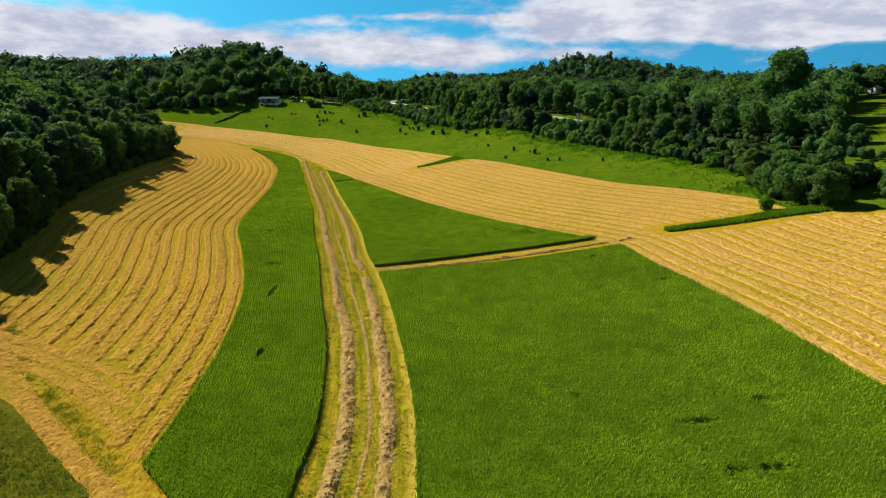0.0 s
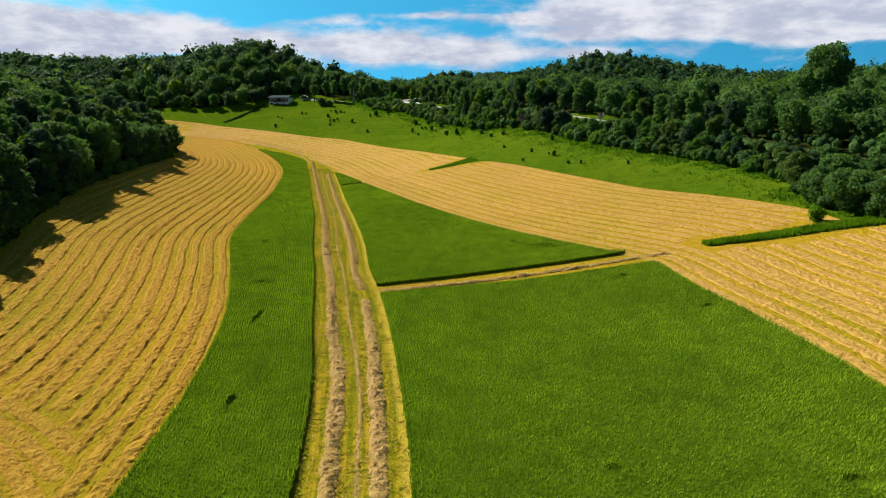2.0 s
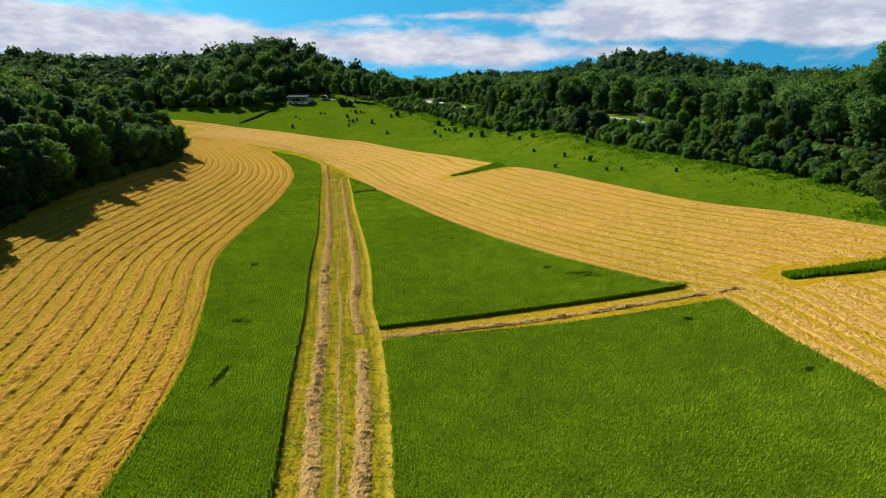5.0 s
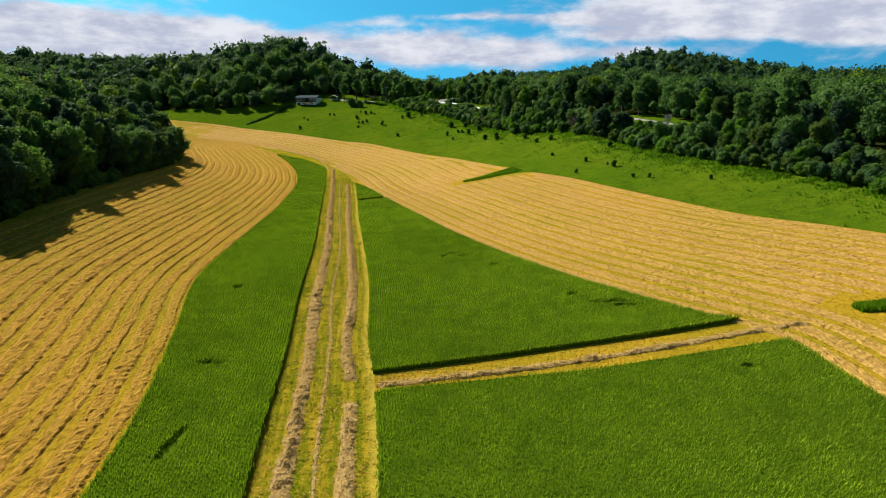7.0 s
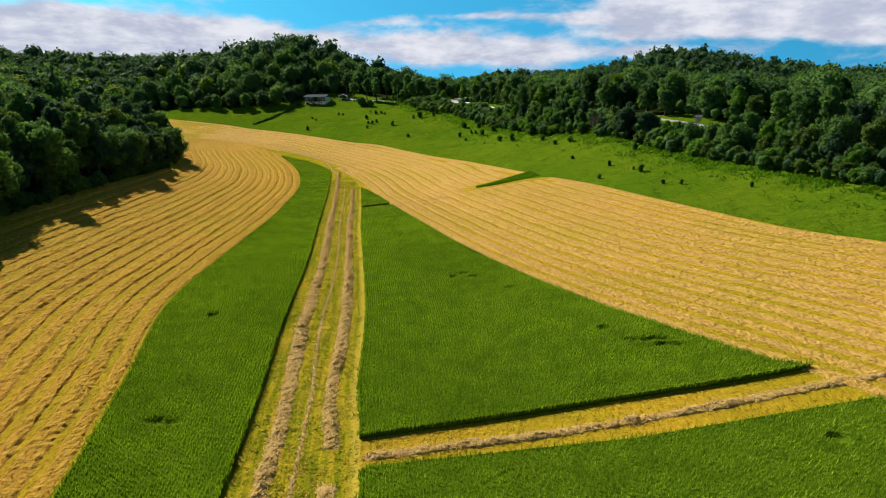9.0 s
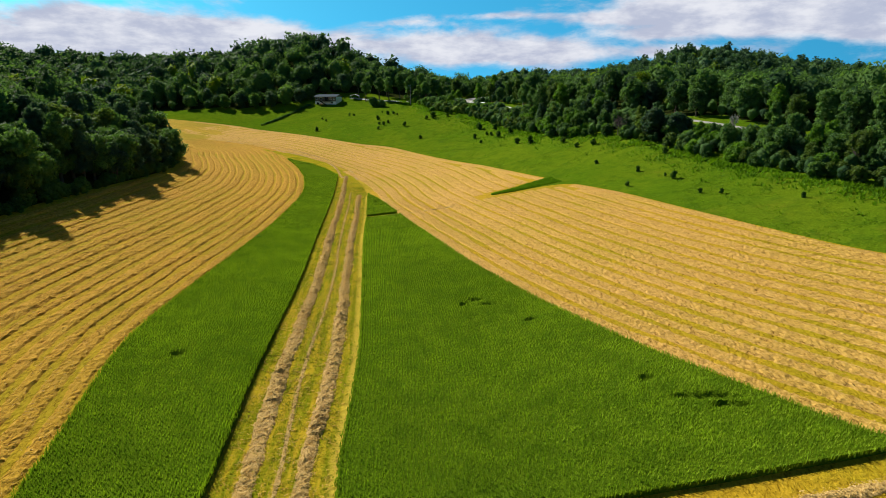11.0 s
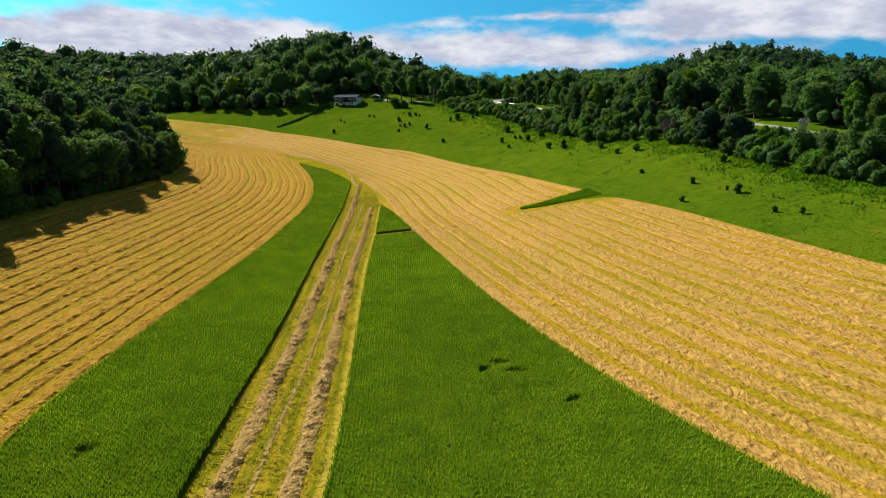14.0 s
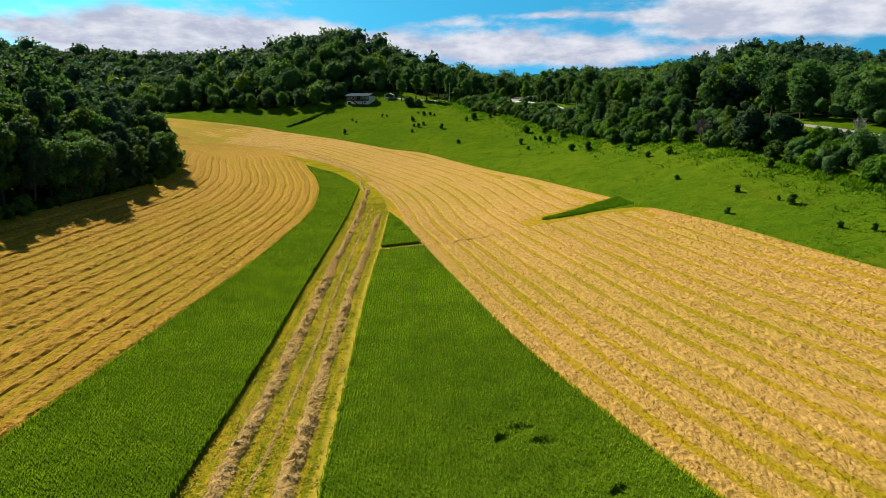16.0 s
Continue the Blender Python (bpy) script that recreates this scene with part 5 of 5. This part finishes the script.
def build_meadow_tufts():
    r = np.random.default_rng(12)
    n = 130000
    x, y = r.uniform(-150, 110, n), r.uniform(40, 400, n)
    ok = inside(x, y, OPEN_LAND) & ~inside(x, y, STUBBLE) & (vnoise(x, y, 3.5, 8) + 0.5 * vnoise(x, y, 14, 9) > 0.72)
    ok &= ~((y > 355) & (x < -62))
    p = np.stack([x[ok], y[ok]], 1)
    v, f = tufts(p, 0.17, r, 3, 0.10, 1.0)
    tint = np.tile(np.repeat(np.clip(vnoise(p[:, 0], p[:, 1], 5.0, 3) * 0.8 + r.uniform(0, 0.3, len(p)), 0, 1), 3), 3)
    tagged(new("meadow_grass", mesh_from("meadow_grass", v, f, [M_tuft], {"tint": tint})), "tussocks of long green meadow grass on the slope", "grass", kind="stuff")
    foot = smooth_line(LINE_G[2:15], 0.5)
    fi = r.integers(0, len(foot), 16000)
    p = foot[fi] - normals_of(foot)[fi] * (r.exponential(2.6, 16000) - 1.0)[:, None]
    p = p[(vnoise(p[:, 0], p[:, 1], 3.0, 21) > r.uniform(0.2, 0.9, len(p))) & ~inside(p[:, 0], p[:, 1], STUBBLE)]
    v, f = tufts(p, 0.75, r, 3, 0.16, 0.7)
    tint = np.tile(np.repeat(np.clip(vnoise(p[:, 0], p[:, 1], 3.0, 13), 0, 1), 3), 3)
    tagged(new("weeds", mesh_from("weeds", v, f, [M_hedge], {"tint": tint})), "lush green weeds along the foot of the wood", "weeds", kind="stuff")
    n = 22000
    x, y = r.uniform(-62, -12, n), r.uniform(-24, 20, n)
    ok = ~inside(x, y, STUBBLE) & ~inside(x, y, LEFT_CROP) & inside(x, y, np.array([(-66, 24), (-60, 13), (-42, 4), (-31.7, -5), (-23, -13), (-14, -26), (-50, -26), (-70, 0)]))
    p = np.stack([x[ok], y[ok]], 1)
    strip = smooth_line([(-57, 31), (-49.4, 19.5), (-42.9, 10.8), (-37.8, 5.7), (-33.3, 1.2), (-28.2, -4.1), (-24.8, -8)], 0.3)
    q = strip[r.integers(0, len(strip), 11000)] + r.normal(0, 0.7, (11000, 2))
    q = q[vnoise(q[:, 0], q[:, 1], 0.9, 31) > r.uniform(0.2, 0.8, len(q))]
    v, f = tufts(q, 0.15, r, 2, 0.03, 0.9)
    tint = np.tile(np.repeat(r.uniform(0.2, 1, len(q)), 3), 2)
    tagged(new("headland_regrowth", mesh_from("headland_regrowth", v, f, [M_regrowth], {"tint": tint})), "thin olive regrowth beside the headland straw", "grass", kind="stuff")
    p = p + r.normal(0, 0.45, p.shape)
    v, f = tufts(p, 0.30, r, 3, 0.038, 0.8)
    tint = np.tile(np.repeat(np.clip(vnoise(p[:, 0], p[:, 1], 1.5, 3), 0, 1), 3), 3)
    tagged(new("rough_grass", mesh_from("rough_grass", v, f, [M_rank], {"tint": tint})), "rough dark grass on the headland", "grass", kind="stuff")


def build_lane_tufts():
    """Clumps of regrowth between the windrows."""
    r = np.random.default_rng(41)
    n = 110000
    x, y = r.uniform(-56, 2, n), r.uniform(-18, 215, n)
    d1, d2 = line_distance(x, y, offset_line(smC, 2.75)[::3]), line_distance(x, y, offset_line(smD, -2.55)[::3])
    ok = inside(x, y, MOWN) & (np.minimum(d1, d2) > 0.55) & (line_distance(x, y, smD[::3]) > 0.75) & (vnoise(x, y, 1.1, 17) + 0.6 * vnoise(x, y, 6.0, 18) > 0.74)
    p = np.stack([x[ok], y[ok]], 1)
    v, f = tufts(p, 0.17, r, 3, 0.032, 0.8)
    tint = np.tile(np.repeat(np.clip(vnoise(p[:, 0], p[:, 1], 2.0, 19) * 0.7 + r.uniform(0, 0.4, len(p)), 0, 1), 3), 3)
    tagged(new("lane_regrowth", mesh_from("lane_regrowth", v, f, [M_regrowth], {"tint": tint})), "clumps of green regrowth between the windrows", "grass", kind="stuff")


M_regrowth = leaf_material("regrowth_blades", (0.10, 0.17, 0.008), (0.22, 0.27, 0.012), (0.34, 0.36, 0.03), "tint", 0.3, fleck=0.6)
build_lane_tufts()
M_rank = leaf_material("verge_blades", (0.085, 0.14, 0.010), (0.24, 0.25, 0.020), (0.32, 0.29, 0.04), "tint", 0.3, fleck=0.6)
M_tuft = leaf_material("meadow_tufts", (0.085, 0.185, 0.010), (0.155, 0.26, 0.012), (0.20, 0.29, 0.02), "tint", 0.45)
build_meadow_tufts()

# ---------------------------------------------------------------- the road, poles and buildings


def build_road():
    q = smooth_line(ROAD[::6], 3.0)
    nn = normals_of(q)
    zc = height(q[:, 0], q[:, 1])
    zc = np.convolve(np.pad(zc, 4, "edge"), np.ones(9) / 9, "valid") + 0.5
    u = np.array([-5.2, -2.8, 0, 2.8, 5.2])
    dz = np.array([-1.2, 0, 0.06, 0, -1.2])
    p = q[:, None] + nn[:, None] * u[None, :, None]
    v = np.concatenate([p, (zc[:, None] + dz)[..., None]], -1).reshape(-1, 3)
    a, b = np.meshgrid(np.arange(len(q) - 1), np.arange(4), indexing="ij")
    a, b = a.ravel(), b.ravel()
    f = np.stack([a * 5 + b, a * 5 + b + 1, (a + 1) * 5 + b + 1, (a + 1) * 5 + b], 1)
    tagged(new("road", mesh_from("road", v, f, [M_road, M_meadow], None, np.where((b == 0) | (b == 3), 1, 0))), "pale concrete country road along the hillside", "road", kind="structure")
    return q, nn, zc


road_line, road_n, road_z = build_road()
drive = smooth_line([(-16, 384), (-34, 388), (-52, 393), (-72, 399), (-90, 406)], 2.0)
dn = normals_of(drive)
dp = drive[:, None] + dn[:, None] * np.array([-1.5, 0, 1.5])[None, :, None]
dv = np.concatenate([dp, (height(dp[..., 0], dp[..., 1]) + 0.22)[..., None]], -1).reshape(-1, 3)
di, dj = np.meshgrid(np.arange(len(drive) - 1), np.arange(2), indexing="ij")
di, dj = di.ravel(), dj.ravel()
tagged(new("drive", mesh_from("drive", dv, np.stack([di * 3 + dj, di * 3 + dj + 1, (di + 1) * 3 + dj + 1, (di + 1) * 3 + dj], 1), [M_road])), "narrow pale gravel drive across the lawn", "drive", kind="structure")


def guard_rail(lo, hi, label):
    """Steel beam on short posts along the valley side of the road."""
    idx = [i for i in range(len(road_line)) if lo < road_line[i, 1] < hi]
    side = -road_n[idx] * 3.1
    p = np.column_stack([road_line[idx] + side, road_z[idx] + 0.62])
    root = tagged(new("guard_rail"), label, "guard rail", "guard rails")
    root.location = p[0]
    bm = bmesh.new()
    rows = []
    for q in p:
        rows.append([bm.verts.new(Vector(q) + Vector((o, 0, z)) - Vector(p[0])) for o, z in ((0, -0.16), (0.05, -0.08), (0, 0), (0.05, 0.08), (0, 0.16))])
    for a, b in zip(rows, rows[1:]):
        for j in range(4):
            bm.faces.new((a[j], a[j + 1], b[j + 1], b[j]))
    part("beam", bm, M_steel, root)
    for q in p:
        bm = bmesh.new()
        box(bm, 0.08, 0, -0.45, 0.12, 0.15, 1.1, 0.02)
        post = part("post", bm, M_brown, root)
        post.location = Vector(q) - Vector(p[0])


guard_rail(262, 300, "long steel guard rail beside the hillside road")
guard_rail(318, 362, "steel guard rail on the road above the meadow")


def utility_pole(x, y, tall, label):
    root = tagged(new("utility_pole"), label, "utility pole", "utility poles")
    root.location = (x, y, float(height(x, y)))
    v, f = tube([(0, 0, -0.5), (0, 0, tall * 0.5), (0, 0, tall)], [0.19, 0.16, 0.12], 8)
    ob = new("pole", mesh_from("pole", v, f, [M_pale], smooth=True))
    ob.parent = root
    bm = bmesh.new()
    box(bm, 0, 0, tall - 0.6, 2.3, 0.12, 0.14, 0.02)
    arm = part("crossarm", bm, M_bark, root)
    for s in (-1.0, -0.45, 0.45, 1.0):
        bm = bmesh.new()
        bmesh.ops.create_cone(bm, segments=8, radius1=0.06, radius2=0.04, depth=0.18, cap_ends=True)
        bmesh.ops.translate(bm, vec=(s, 0, tall - 0.44), verts=bm.verts)
        part("insulator", bm, M_steel, arm)


for x, y, tall, label in ((9, 331, 9.0, "grey wooden utility pole with a crossarm by the road"), (-52, 385, 10.5, "wooden utility pole near the drive")):
    utility_pole(x, y, tall, label)



# upper front wall and gables, darker than the walls below
M_upper_wall = plain("grey_brown_siding", (0.16, 0.14, 0.13), 0.8, 0.2)


def build_house():
    """Two storeys on a slope: white walls, a low gabled roof, a balcony with an outside stair."""
    root = tagged(new("house"), "two-storey white house with a slate-blue roof and balcony on a lawn", "house")
    W, D, H = 12.4, 7.4, 5.0
    root.matrix_basis = Matrix.LocRotScale((-102.2, 398.2, 26.3), Euler((0, 0, radians(-11))), (1.06, 1.06, 1.06))
    bm = bmesh.new()
    t = 0.25
    front = [(-4.6, 1.0, 1.5, 2.0), (4.0, 1.35, 1.2, 1.1)]           # lower openings: x, sill, width, height
    upper = [(-5.0, 3.5, 1.1, 1.1), (-2.6, 3.3, 1.7, 1.4), (0.6, 2.85, 1.8, 2.0), (3.2, 3.5, 1.2, 1.1), (5.2, 3.5, 0.9, 1.1)]

    def wall_with(openings, length, place_at, y, z0, z1):
        xs = sorted({-length / 2, length / 2, *(o[0] - o[2] / 2 for o in openings), *(o[0] + o[2] / 2 for o in openings)})
        for a, b in zip(xs, xs[1:]):
            mid = (a + b) / 2
            o = next((q for q in openings if abs(q[0] - mid) < q[2] / 2), None)
            for lo, hi in (((z0, o[1]), (o[1] + o[3], z1)) if o else ((z0, z1),)):
                if hi - lo > 0.02:
                    box(place_at, mid, y, (lo + hi) / 2, b - a, t, hi - lo)
    wall_with([(x, s - 0.95 if s == 1.0 else s, w, h) for x, s, w, h in front], W, bm, -D / 2, -0.8, 2.55)
    box(bm, 0, D / 2, (H - 0.8) / 2, W, t, H + 0.8)
    for s in (-1, 1):
        box(bm, s * (W / 2 - t / 2), 0, (H - 0.8) / 2, t, D - t, H + 0.8)
    part("wall", bm, M_wall, root)
    bm = bmesh.new()
    wall_with(upper, W, bm, -D / 2 - 0.003, 2.55, H)
    part("upper_wall", bm, M_upper_wall, root, "dark grey-brown upper wall under the eaves")
    # gables and roof
    bm = bmesh.new()
    for s in (-1, 1):
        x0, x1 = s * (W / 2 - t), s * W / 2
        a = [bm.verts.new((x, y, zz)) for x in (x0, x1) for y, zz in ((-D / 2, H), (D / 2, H), (0, H + 1.15))]
        bm.faces.new(a[:3])
        bm.faces.new(a[3:])
        for i in range(3):
            bm.faces.new((a[i], a[(i + 1) % 3], a[3 + (i + 1) % 3], a[3 + i]))
    bmesh.ops.recalc_face_normals(bm, faces=bm.faces)
    part("gable", bm, M_upper_wall, root)
    for s in (-1, 1):
        bm = bmesh.new()
        run, rise = D / 2 + 0.75, 1.35
        ang = math.atan2(rise, run)
        box(bm, 0, s * run / 2, H + 1.33 - rise / 2, W + 1.2, math.hypot(run, rise), 0.16, 0.02, Matrix.Rotation(-s * ang, 4, "X"))
        part("roof", bm, M_roof, root)
    bm = bmesh.new()
    box(bm, 2.6, 1.0, H + 1.5, 0.7, 0.7, 1.2, 0.02)
    part("chimney", bm, M_bark, root)
    for x, s, w, h in front + upper:
        door = (s in (1.0, 2.85))
        s = s - 0.95 if s == 1.0 else s
        bm = bmesh.new()
        box(bm, x, -D / 2 + 0.02, s + h / 2, w - 0.1, 0.03, h - 0.1)
        pane = part("door" if door else "window", bm, M_glass, root)
        bm = bmesh.new()
        for dx in (-w / 2 + 0.05, w / 2 - 0.05, 0):
            box(bm, x + dx, -D / 2 - 0.03, s + h / 2, 0.08, 0.1, h)
        for dz in (0.05, h - 0.05):
            box(bm, x, -D / 2 - 0.03, s + dz, w - 0.18, 0.09, 0.08)
        part("frame", bm, M_wall if not door else M_brown, pane)
    # balcony, posts, rail and stair
    bm = bmesh.new()
    box(bm, 0.6, -D / 2 - 1.0, 2.6, 6.4, 1.7, 0.18, 0.02)
    deck = part("balcony", bm, M_brown, root, "dark brown wooden balcony")
    for x in (-2.4, 0.6, 3.6):
        bm = bmesh.new()
        box(bm, x, -D / 2 - 1.75, 1.6, 0.14, 0.14, 4.0)
        part("post", bm, M_brown, deck)
    bm = bmesh.new()
    box(bm, 0.6, -D / 2 - 1.75, 3.55, 6.4, 0.07, 0.09)
    box(bm, 0.6, -D / 2 - 1.75, 3.15, 6.4, 0.05, 0.06)
    for x in np.arange(-2.5, 3.7, 0.3):
        box(bm, x, -D / 2 - 1.75, 3.1, 0.04, 0.04, 0.85)
    part("railing", bm, M_brown, deck)
    for k in range(14):
        bm = bmesh.new()
        box(bm, -2.2 + 0.30 * k + 0.6, -D / 2 - 2.35, 2.5 - 0.185 * k, 0.34, 1.0, 0.06)
        part("stair_tread", bm, M_brown, deck)
    for yy in (-0.52, 0.52):
        bm = bmesh.new()
        box(bm, 0.35, -D / 2 - 2.35 + yy, 1.35, 4.9, 0.06, 0.3, 0.0, Matrix.Rotation(math.atan2(2.4, 3.9), 4, "Y"))
        part("stringer", bm, M_brown, deck)


build_house()


def garden_pavilion(x, y):
    """Small white-roofed shelter on the lawn beside the house."""
    root = tagged(new("garden_shelter"), "small white garden shelter with a sloping canopy by the house", "shelter")
    root.location = (x, y, float(height(x, y)))
    for sx in (-2.4, 2.4):
        for sy in (-1.4, 1.4):
            bm = bmesh.new()
            box(bm, sx, sy, 1.0, 0.14, 0.14, 2.4, 0.02)
            part("post", bm, M_wall, root)
    for s in (-1, 1):
        bm = bmesh.new()
        box(bm, s * 1.35, 0, 2.45, 2.9, 3.4, 0.08, 0.02, Matrix.Rotation(s * 0.35, 4, "Y"))
        part("canopy", bm, M_wall, root)
    bm = bmesh.new()
    box(bm, 0, 0, 0.72, 2.2, 0.9, 0.08, 0.02)
    part("table", bm, M_pale, root)


garden_pavilion(-88, 404)


def small_barn(x, y):
    root = tagged(new("cottage"), "small white cottage half hidden under hilltop trees", "house")
    root.matrix_basis = Matrix.LocRotScale((x, y, float(height(x, y))), Euler((0, 0, 0.6)), (0.75, 0.75, 0.75))
    bm = bmesh.new()
    box(bm, 0, 0, 1.4, 9, 6, 3.4)
    part("wall", bm, M_wall, root)
    for s in (-1, 1):
        bm = bmesh.new()
        box(bm, 0, s * 1.8, 3.9, 9.8, 4.2, 0.15, 0.02, Matrix.Rotation(-s * 0.5, 4, "X"))
        part("roof", bm, M_roof, root)
    for k in (-2.5, 0, 2.5):
        bm = bmesh.new()
        box(bm, k, -3.02, 1.7, 1.1, 0.08, 1.2)
        part("window", bm, M_glass, root)


small_barn(199, 230)
